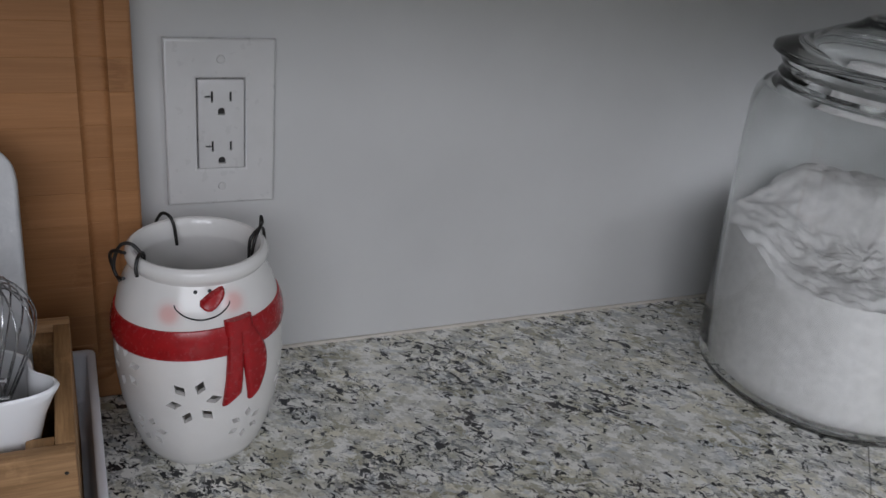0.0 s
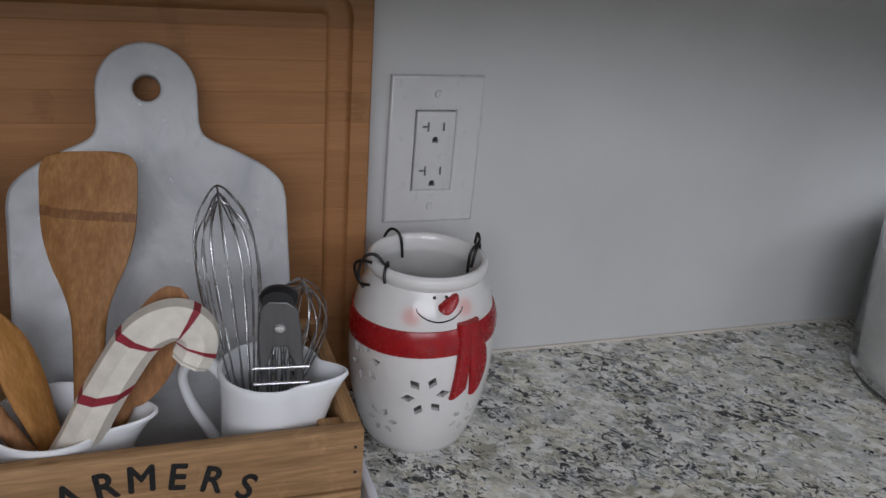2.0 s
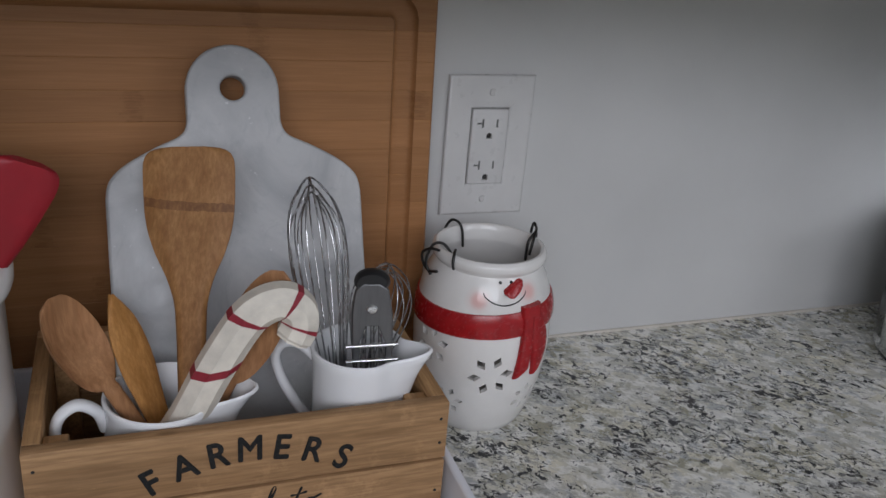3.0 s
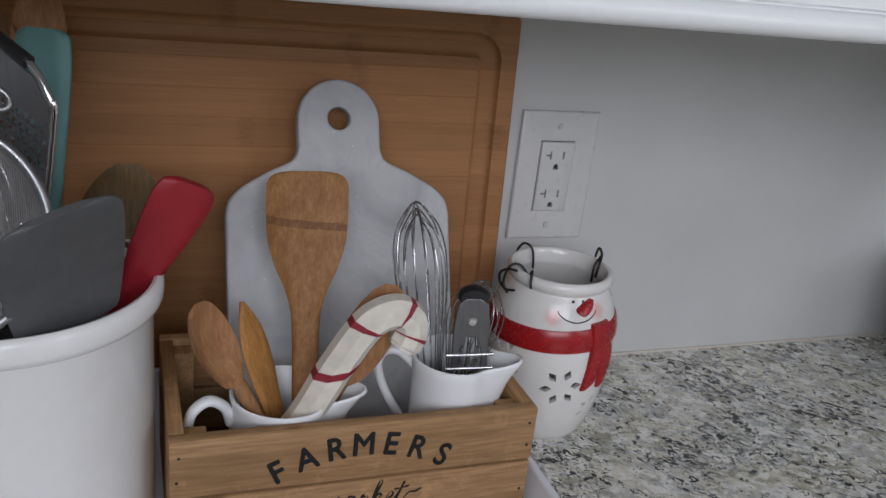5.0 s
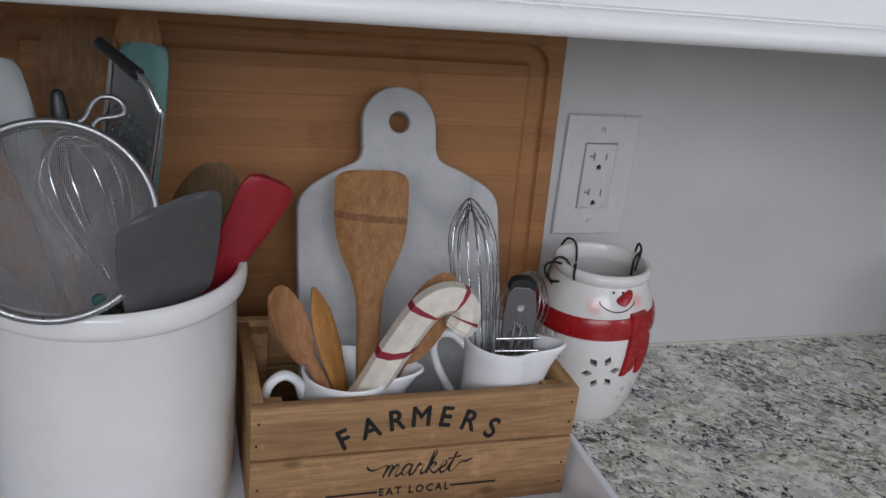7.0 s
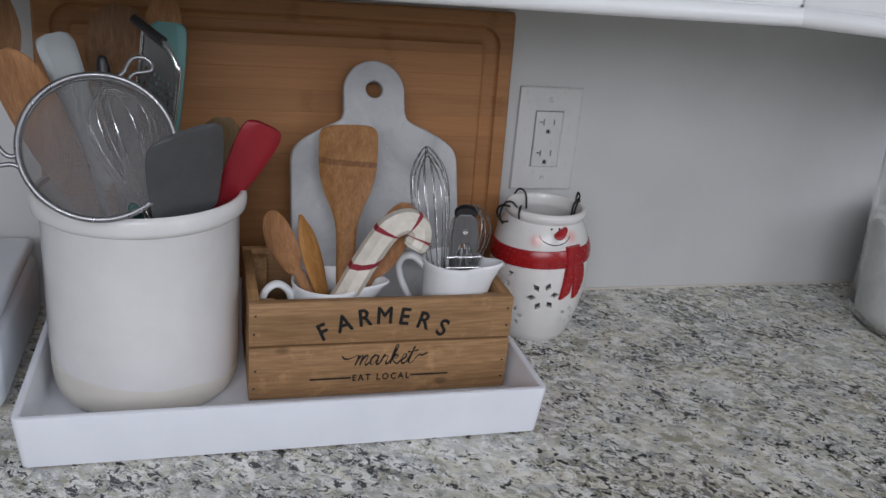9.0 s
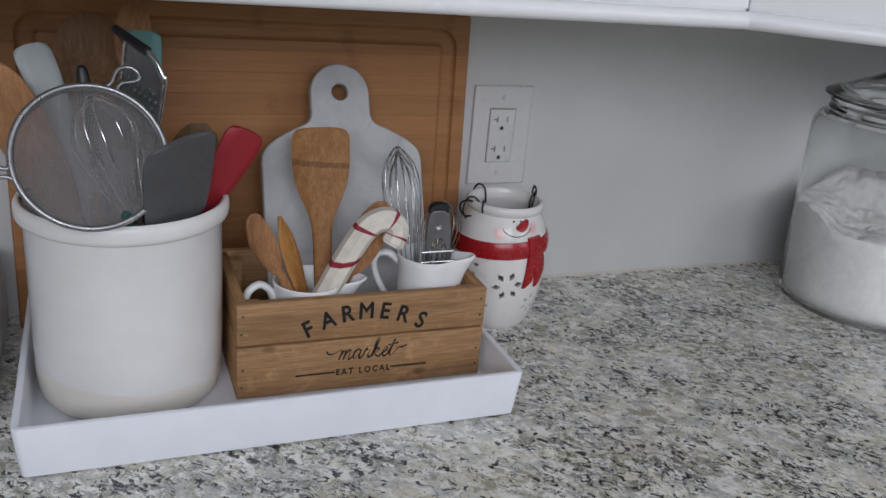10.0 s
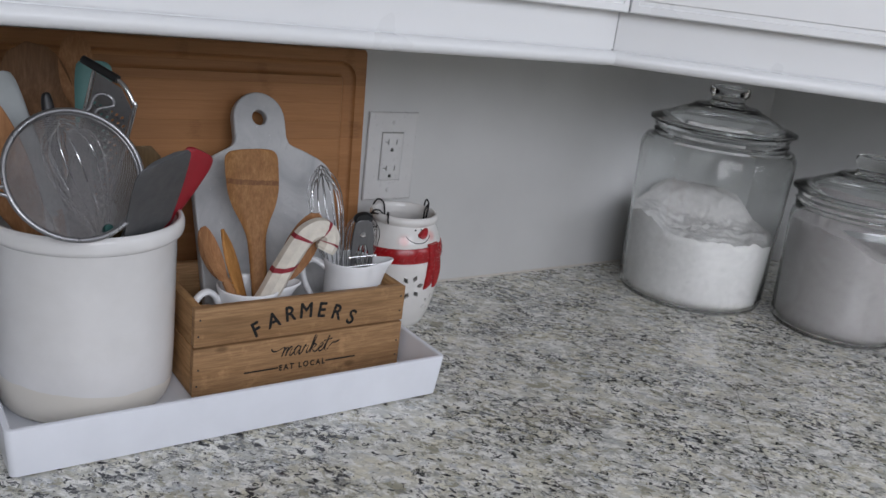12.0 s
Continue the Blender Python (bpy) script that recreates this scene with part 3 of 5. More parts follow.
def strip(y0, y1):
    w = BX1 - BX0
    xs = sorted(set([0, 0.0006, 0.0013, 0.002, 0.004] + [0.0150 + 0.001 * k for k in range(24)] + [0.040 + 0.002 * k for k in range(8)] + [w / 2]))
    xs = sorted(set([round(x, 5) for x in xs] + [round(w - x, 5) for x in xs] + [round(0.06 + k * (w - 0.12) / 12, 5) for k in range(13)]))
    n = 18
    ys = [y0, y0 + 0.0005] + [y0 + (y1 - y0) * k / n for k in range(1, n)] + [y1 - 0.0005, y1]
    verts, faces = [], []
    for y in ys:
        for x in xs:
            seam = 0.0003 if y in (y0, y1) and y0 > 0 and y1 < BH - 1e-6 else 0.0
            verts.append((x, y, -groove(x, y) - rounded(x, y) - seam))
    m = len(xs)
    for j in range(len(ys) - 1):
        for i in range(m - 1):
            faces.append((j * m + i, j * m + i + 1, (j + 1) * m + i + 1, (j + 1) * m + i))
    b = len(verts)
    for y in (y0, y1):
        verts += [(0, y, -BT), (w, y, -BT)]
    last = (len(ys) - 1) * m
    faces.append((b, b + 1, b + 3, b + 2))
    faces.append((*range(m), b + 1, b))
    faces.append((*range(last, last + m), b + 3, b + 2))
    faces.append((*(j * m for j in range(len(ys))), b + 2, b))
    faces.append((*(j * m + m - 1 for j in range(len(ys))), b + 3, b + 1))
    me = mesh_of("strip", verts, faces, True, 30)
    me.transform(BOARDM)
    return me


rows = 15
for k in range(rows):
    part("strip", strip(BH * k / rows, BH * (k + 1) / rows), BAMBOO, board)

# ---------------------------------------------------------------- tray
def rounded_rect(x0, y0, x1, y1, r, n=6):
    return arc(x1 - r, y1 - r, r, 0, 90, n) + arc(x0 + r, y1 - r, r, 90, 180, n) + arc(x0 + r, y0 + r, r, 180, 270, n) + arc(x1 - r, y0 + r, r, 270, 360, n)


def lofted(rings, cap0=True, cap1=True):
    m, verts, faces = len(rings[0][0]), [], []
    for loop, z in rings:
        verts += [(x, y, z) for x, y in loop]
    for i in range(len(rings) - 1):
        for k in range(m):
            k2 = (k + 1) % m
            faces.append((i * m + k, i * m + k2, (i + 1) * m + k2, (i + 1) * m + k))
    if cap0:
        faces.append(tuple(range(m)))
    if cap1:
        faces.append(tuple(range((len(rings) - 1) * m, len(rings) * m)))
    return mesh_of("loft", verts, faces, True, 50)


TX0, TX1, TY0, TY1, TZ, TF = -0.545, -0.098, -0.320, -0.0475, 0.959, 0.9185


def tray_ring(inset, r):
    return rounded_rect(TX0 + inset, TY0 + inset, TX1 - inset, TY1 - inset, r)


tray = thing("serving_tray", (-0.32, -0.18, TOP), "white glossy rectangular ceramic tray with upright sides on the counter", "tray")
part("body", lofted([(tray_ring(0.0075, 0.004), TOP + 0.0004), (tray_ring(0.0045, 0.006), TOP + 0.002), (tray_ring(0.0005, 0.006), TZ - 0.002), (tray_ring(0.0008, 0.006), TZ - 0.0006),
                     (tray_ring(0.0022, 0.005), TZ), (tray_ring(0.0048, 0.004), TZ), (tray_ring(0.0062, 0.0035), TZ - 0.0008), (tray_ring(0.0066, 0.0035), TZ - 0.002),
                     (tray_ring(0.0100, 0.004), TF + 0.004), (tray_ring(0.0115, 0.005), TF + 0.0012), (tray_ring(0.0145, 0.006), TF)]), TRAYWHITE, tray)

# ---------------------------------------------------------------- crock
CC = (-0.4495, -0.190, TF)
RZ = 1.1080 - TF
crock = thing("utensil_crock", CC, "white glazed stoneware crock with a rolled rim on the tray", "crock")
part("body", lathe([(0, 0.0005), (0.0730, 0.0005), (0.0765, 0.0020), (0.0795, 0.0065), (0.0815, 0.0135), (0.0828, 0.024), (0.0834, 0.06), (0.0834, RZ - 0.0195), (0.0838, RZ - 0.0186), (0.0862, RZ - 0.0178),
                    (0.0888, RZ - 0.0160), (0.0899, RZ - 0.0130), (0.0902, RZ - 0.008), (0.0897, RZ - 0.0038), (0.0884, RZ - 0.0012), (0.0866, RZ - 0.0001), (0.0846, RZ - 0.0006), (0.0826, RZ - 0.004),
                    (0.0800, RZ - 0.012), (0.0780, 0.03), (0.074, 0.012), (0.066, 0.008), (0, 0.008)], CC, 96), CROCK, crock)
part("rim_line", lathe([(0.0829, RZ - 0.0042), (0.0835, RZ - 0.0028), (0.0842, RZ - 0.0012), (0.0836, RZ - 0.0017), (0.0823, RZ - 0.0042)], CC, 96, lambda r, z, a: (0, 0, 0.0004 * math.sin(9 * a) + 0.0003 * math.sin(23 * a)), True),
     plain("bare_clay", (0.20, 0.10, 0.07), 0.7, vary=0.3, scale=120), crock, "brown worn line inside the rim")

# ---------------------------------------------------------------- crate
crate = thing("wooden_crate", (-0.236, -0.177, TF), "small stained pine crate lettered farmers market on the tray", "crate")
QX0, QX1, QY0, QY1, QZ0, QZ1 = -0.360, -0.1125, -0.2455, -0.1015, TF + 0.0008, 1.0165
W = 0.0095
MIDZ = 0.9735
SLATS = {}
for z0, z1 in ((QZ0, MIDZ - 0.0012), (MIDZ + 0.0012, QZ1)):
    s = part("front_slat", box(QX0, QY0, z0, QX1, QY0 + W, z1, 0.0008), CRATE, crate)
    SLATS[z0] = s
    part("back_slat", box(QX0, QY1 - W, z0, QX1, QY1, z1, 0.0008), CRATE, crate)
    for x in (QX0, QX1 - W):
        part("side_slat", box(x, QY0 + W + 0.0004, z0, x + W, QY1 - W - 0.0004, z1, 0.0008), CRATE_SIDE, crate)
for x in (QX0 + W + 0.0003, QX1 - W - 0.0143):
    for y in (QY0 + W + 0.0003, QY1 - W - 0.0143):
        part("corner_post", box(x, y, QZ0 + 0.001, x + 0.014, y + 0.014, QZ1 - 0.005, 0.0008), CRATE_SIDE, crate)
part("base_board", box(QX0 + W, QY0 + W, QZ0 + 0.0012, QX1 - W, QY1 - W, QZ0 + 0.0075), CRATE, crate)
NAIL = lathe([(0, 0.0005), (0.0009, 0.0004), (0.0012, 0.0), (0.0012, -0.0015)], seg=10)
for x in (QX0 + 0.005, QX1 - 0.005):
    for z0, z1, s in [(k, k + 0.04, SLATS[k]) for k in SLATS]:
        for dz in (0.012, 0.030):
            part("nail", moved(NAIL, basis((x + 0.0007 * math.sin(900 * dz + x * 70), QY0 + 0.0001, z0 + dz), (1, 0, 0), (0, 0, 1))), BLACK, s)
CFLOOR = QZ0 + 0.0078
low, high = [SLATS[k] for k in sorted(SLATS)]


def ink(text, size, x, z, lean=0.0, parent=None, shear=0.0, spacing=1.0):
    m = basis((x, QY0 - 0.00015, z), (math.cos(lean), 0, math.sin(lean)), (-math.sin(lean), 0, math.cos(lean)))
    return part("lettering", words(text, size, m, 0.0002, shear, spacing), INK, parent)


for k, letter in enumerate("FARMERS"):
    u = (k - 3) / 3
    ink(letter, 0.0242, -0.2375 + 0.0532 * u, 0.9935 - 0.0140 * u * u, -0.42 * u, high)
ink("EAT LOCAL", 0.0094, -0.2375, 0.9345, 0, low, 0, 1.4)
for x0, x1 in ((-0.305, -0.266), (-0.209, -0.172)):
    part("ink_line", box(x0, QY0 - 0.0004, 0.9370, x1, QY0 + 0.0002, 0.9386), INK, low)
# the script word, written stroke by stroke on a unit grid
SCRIPT = [[(-1.3, 1.05), (-1.0, 0.72), (-0.55, 0.72), (-0.15, 0.95), (0.1, 1.0), (0.12, 0.7), (0.0, 0.0)], [(0.05, 0.45), (0.32, 0.95), (0.48, 0.9), (0.40, 0.0)],
          [(0.44, 0.45), (0.72, 0.95), (0.90, 0.9), (0.82, 0.2), (0.95, 0.02), (1.2, 0.3)], [(1.78, 0.85), (1.5, 0.98), (1.25, 0.6), (1.3, 0.1), (1.55, 0.1), (1.8, 0.75), (1.82, 0.9), (1.78, 0.2), (1.92, 0.02), (2.15, 0.35)],
          [(2.1, 0.3), (2.3, 0.98), (2.36, 0.8), (2.62, 0.85), (2.56, 0.3), (2.66, 0.02), (2.9, 0.3)], [(2.85, 0.2), (3.15, 1.2), (3.28, 1.85), (3.12, 1.95), (3.02, 1.2), (2.98, 0.0)],
          [(3.0, 0.4), (3.25, 0.92), (3.46, 0.8), (3.3, 0.52), (3.05, 0.5), (3.4, 0.1), (3.6, 0.05), (3.8, 0.35)], [(3.75, 0.35), (4.05, 0.5), (4.2, 0.8), (4.05, 0.98), (3.88, 0.7), (3.9, 0.2), (4.1, 0.0), (4.4, 0.3)],
          [(4.35, 0.2), (4.6, 1.1), (4.72, 1.7)], [(4.72, 1.7), (4.52, 0.5), (4.58, 0.05), (4.8, 0.05), (5.2, 0.75), (5.6, 0.78), (5.95, 1.0)], [(4.2, 1.15), (4.6, 1.18), (5.1, 1.3)]]
for stroke in SCRIPT:
    pts = [(-0.2630 + x * 0.0113 + 0.2 * y * 0.0105, QY0 - 0.0002, 0.9505 + y * 0.0105) for x, y in stroke]
    part("lettering", tube(spline(pts, 6), lambda t: 0.00062 + 0.00032 * math.sin(3.0 * t * 3.14), 6, flat=0.3, up=(0, 1, 0)), INK, low)

# ---------------------------------------------------------------- marble board inside the crate
MB = Vector((-0.223, -0.1640, CFLOOR + 0.0005))
MT = Vector((-0.223, -0.0475, 1.2025))
mh = (MT - MB).length
half, neck = 0.0885, 0.0325
outline = [(-half + 0.01, 0), (half - 0.01, 0)] + arc(half - 0.012, 0.012, 0.012, -90, 0, 5)[1:]
outline += spline([Vector((half, mh - 0.106, 0)), Vector((half - 0.003, mh - 0.094, 0)), Vector((half - 0.014, mh - 0.083, 0)), Vector((0.055, mh - 0.072, 0)), Vector((0.038, mh - 0.064, 0)), Vector((neck + 0.0005, mh - 0.056, 0)), Vector((neck, mh - 0.046, 0))], 5)[:-1]
outline = [(p[0], p[1]) for p in outline] + [(neck, mh - neck - 0.003)] + arc(0, mh - neck, neck, 0, 90, 12)
outline = outline + [(-x, y) for x, y in reversed(outline[2:-1])]
MARBLEM = basis(MB, (1, 0, 0), MT - MB)
tagged(part("marble_board", plate([outline, arc(0, mh - 0.0305, 0.0088, 0, 350, 28)], 0.0125, 0.0022, MARBLEM @ Matrix.Translation((0, 0, -0.0063)), 3), MARBLE),
       "grey-white marble cheese board with a rounded handle and hole", "cheese board")

# ---------------------------------------------------------------- snowman jar
SC = Vector((-0.032, -0.1035, TOP))
SNOW = [(0.0, 0.0345), (0.003, 0.0385), (0.010, 0.0425), (0.025, 0.0475), (0.045, 0.0523), (0.065, 0.0549), (0.080, 0.0555), (0.095, 0.0550), (0.110, 0.0532), (0.122, 0.0508), (0.131, 0.0475), (0.138, 0.0435), (0.141, 0.0420)]


def snow_r(z):
    zs = [p[0] for p in SNOW]
    return float(np.interp(z, zs, [p[1] for p in SNOW]))


def on_snow(angle, z, lift=0.0):
    r = snow_r(z) + lift
    return SC + Vector((r * math.cos(angle), r * math.sin(angle), z))


def blush():
    n = Nodes("snow_ceramic", (0.72, 0.70, 0.67), 0.13)
    c = n.ramp(n.noise(35, 4), (0.3, (0.75, 0.735, 0.71)), (0.7, (0.80, 0.785, 0.76)))
    for deg, z in ((-119.0, 0.1250), (-71.5, 0.1305)):
        p = on_snow(radians(deg), z)
        d = n.tree.nodes.new("ShaderNodeVectorMath")
        d.operation = "DISTANCE"
        n.link(n.coord, d, 0)
        d.inputs[1].default_value = p
        c = n.mix(n.ramp(d.outputs["Value"], (0.0, 0.62), (0.0045, 0.5), (0.0088, 0.0)), c, (0.74, 0.27, 0.24))
    n.set("Base Color", c)
    n.set("Roughness", n.ramp(n.noise(90, 3), (0.3, 0.1), (0.7, 0.2)))
    n.bump(n.noise(55, 2), 0.04, 0.001)
    return n.mat


snow = thing("snowman_jar", SC, "white ceramic snowman lantern jar with a red scarf and snowflake cut-outs", "lantern jar")
profile = [(0, 0.002), (0.031, 0.002), (0.0325, 0.0004)] + [(r, z) for z, r in SNOW]
profile += [(0.0428, 0.1425), (0.0444, 0.1440), (0.0453, 0.1462), (0.0453, 0.1490), (0.0443, 0.1515), (0.0424, 0.1528), (0.0404, 0.1524), (0.0391, 0.1505), (0.0384, 0.1470), (0.0378, 0.1415)]
profile += [(r - 0.0045, z) for z, r in reversed(SNOW) if z > 0.004 and z < 0.141] + [(0.030, 0.006), (0, 0.006)]
shell = lathe(profile, SC, 96)
tools = []


def flake(angle, z, size, turn):
    p = on_snow(angle, z)
    n = Vector((math.cos(angle), math.sin(angle), 0))
    m = basis(p, (-math.sin(angle), math.cos(angle), 0), (0, 0, 1))
    for k in range(6):
        a = radians(turn + 60 * k)
        tip = [(0.0058, 0), (0.0098, 0.0027), (0.0140, 0), (0.0098, -0.0027)]
        pts = [(size * (x * math.cos(a) - y * math.sin(a)), size * (x * math.sin(a) + y * math.cos(a))) for x, y in tip]
        tools.append(plate([pts], 0.016, 0, m))


for deg, z, size, turn in ((-102.5, 0.064, 1.3, 10), (-64, 0.038, 0.95, 25), (-139, 0.035, 0.95, 5), (-156, 0.080, 1.2, 20), (-20, 0.060, 1.1, 12)):
    flake(radians(deg), z, size, turn)
part("body", cut(shell, joined(*tools)), blush(), snow)


def patch(edges, rows, cols, thick, lift=0.0):
    """A raised piece on the jar's skin; edges(t) gives the angle range in degrees and the height."""
    verts, faces = [], []
    for side_ in (1, 0):
        for i in range(rows + 1):
            a0, a1, z0, z1 = edges(i / rows)
            for j in range(cols + 1):
                s = j / cols
                round_ = math.sqrt(max(0.0, 1 - (2 * s - 1) ** 4))
                verts.append(on_snow(radians(a0 + (a1 - a0) * s), z0 + (z1 - z0) * s, lift + thick * side_ * (0.35 + 0.65 * round_) - 0.001 * (1 - side_)))
    n = (rows + 1) * (cols + 1)
    for i in range(rows):
        for j in range(cols):
            a, b = i * (cols + 1) + j, (i + 1) * (cols + 1) + j
            faces += [(a, a + 1, b + 1, b), (n + a, n + b, n + b + 1, n + a + 1)]
    for i in range(rows):
        for j in (0, cols):
            a, b = i * (cols + 1) + j, (i + 1) * (cols + 1) + j
            faces.append((a, b, n + b, n + a))
    for j in range(cols):
        for i in (0, rows):
            a = i * (cols + 1) + j
            faces.append((a, a + 1, n + a + 1, n + a))
    return mesh_of("patch", verts, faces, True, 60)


def scarf_mid(a):
    return 0.1055 + 0.0035 * math.cos(a + 0.35)


seg = 120
verts, faces = [], []
for k in range(seg):
    a = 2 * math.pi * k / seg
    for dz, d in ((-0.0098, -0.001), (-0.0094, 0.0012), (-0.006, 0.0021), (0, 0.0024), (0.006, 0.0021), (0.0094, 0.0012), (0.0098, -0.001)):
        verts.append(on_snow(a, scarf_mid(a) + dz, d))
for k in range(seg):
    k2 = (k + 1) % seg
    for i in range(7):
        i2 = (i + 1) % 7
        faces.append((k * 7 + i, k * 7 + i2, k2 * 7 + i2, k2 * 7 + i))
part("scarf_band", mesh_of("band", verts, faces, True, 50), SCARF, snow, "red glazed scarf")
part("scarf_tail", patch(lambda t: (-80 - 4 * t * t, -69 - 2 * t, 0.116 - 0.0550 * t, 0.118 - 0.047 * t), 12, 8, 0.0034, 0.0012), SCARF, snow)
part("scarf_tail", patch(lambda t: (-73 + 8 * t, -60 + 14 * math.sin(2.4 * t) - 6 * t, 0.114 - 0.054 * t, 0.114 - 0.046 * t), 12, 8, 0.0030, 0.0006), SCARF, snow)
part("scarf_knot", patch(lambda t: (-81, -61, 0.121 - 0.009 * t, 0.122 - 0.007 * t), 4, 8, 0.0042, 0.001), SCARF, snow)
part("nose", patch(lambda t: (float(np.interp(t, [0, 0.3, 0.6, 0.85, 1], [-81.5, -91, -97, -97, -93])), float(np.interp(t, [0, 0.3, 0.6, 0.85, 1], [-78, -77.5, -80, -84, -88])), 0.1402 - 0.0112 * t, 0.1402 - 0.0112 * t), 10, 8, 0.0042, 0.0002), SCARF, snow, "glossy red carrot nose")
DOT = plain("black_glaze", (0.02, 0.02, 0.022), 0.25)
for deg, z in ((-100.2, 0.1380), (-88.8, 0.1382)):
    p = on_snow(radians(deg), z, -0.0002)
    n = Vector((math.cos(radians(deg)), math.sin(radians(deg)), 0.3)).normalized()
    e = lathe([(0, 0.0008), (0.0009, 0.0006), (0.0014, 0.0), (0.001, -0.0006), (0, -0.0006)], seg=16)
    e.transform(Matrix.Translation(p) @ n.to_track_quat("Z", "Y").to_matrix().to_4x4())
    part("eye", e, DOT, snow)
mouth = spline([on_snow(radians(d), z - 0.002, 0.0001) for d, z in ((-115.5, 0.1330), (-113.5, 0.1300), (-106, 0.1262), (-96, 0.1245), (-85, 0.1262), (-77, 0.1303), (-74.5, 0.1335))], 6)
part("mouth", tube(mouth, lambda t: 0.0003 + 0.0003 * math.sin(3.14 * t), 6), DOT, snow)


def rim_at(deg, out, z):
    a = radians(deg)
    return SC + Vector(((0.0418 + out) * math.cos(a), (0.0418 + out) * math.sin(a), z - 0.0057))


WIRE = 0.00115


def rim_wire(points):
    return part("wire_hook", tube(spline(points, 6), WIRE, 8), IRON, snow, "black iron wire hook over the rim")


rim_wire([rim_at(118, 0.0060, 0.150), rim_at(116, 0.0066, 0.156), rim_at(113, 0.003, 0.1625), rim_at(110, -0.003, 0.1620), rim_at(108, -0.0068, 0.156), rim_at(106, -0.0080, 0.142)])
rim_wire([rim_at(184, 0.007, 0.136), rim_at(180, 0.010, 0.143), rim_at(179, 0.009, 0.152), rim_at(180, 0.005, 0.160), rim_at(184, -0.001, 0.1612), rim_at(190, -0.0055, 0.156), rim_at(197, -0.006, 0.151)])
rim_wire([rim_at(192, 0.0045, 0.1585), rim_at(184, 0.0095, 0.158), rim_at(174, 0.0120, 0.151), rim_at(173, 0.0110, 0.143), rim_at(182, 0.0085, 0.139), rim_at(194, 0.0066, 0.142)])
rim_wire([rim_at(214, 0.0062, 0.1500), rim_at(213, 0.0064, 0.155), rim_at(211, 0.0035, 0.1608), rim_at(206, -0.002, 0.1615), rim_at(201, -0.0050, 0.158), rim_at(196, -0.0062, 0.152)])
rim_wire([rim_at(4, -0.0080, 0.140), rim_at(5, -0.0070, 0.155), rim_at(8, -0.001, 0.1615), rim_at(13, 0.004, 0.160), rim_at(16, 0.0064, 0.153), rim_at(14, 0.0057, 0.146)])
rim_wire([rim_at(-2, -0.0070, 0.146), rim_at(0, -0.0045, 0.157), rim_at(8, 0.0005, 0.1630), rim_at(14, 0.0040, 0.1640), rim_at(19, 0.0052, 0.1665), rim_at(23, 0.0072, 0.1630), rim_at(25, 0.0082, 0.156)])

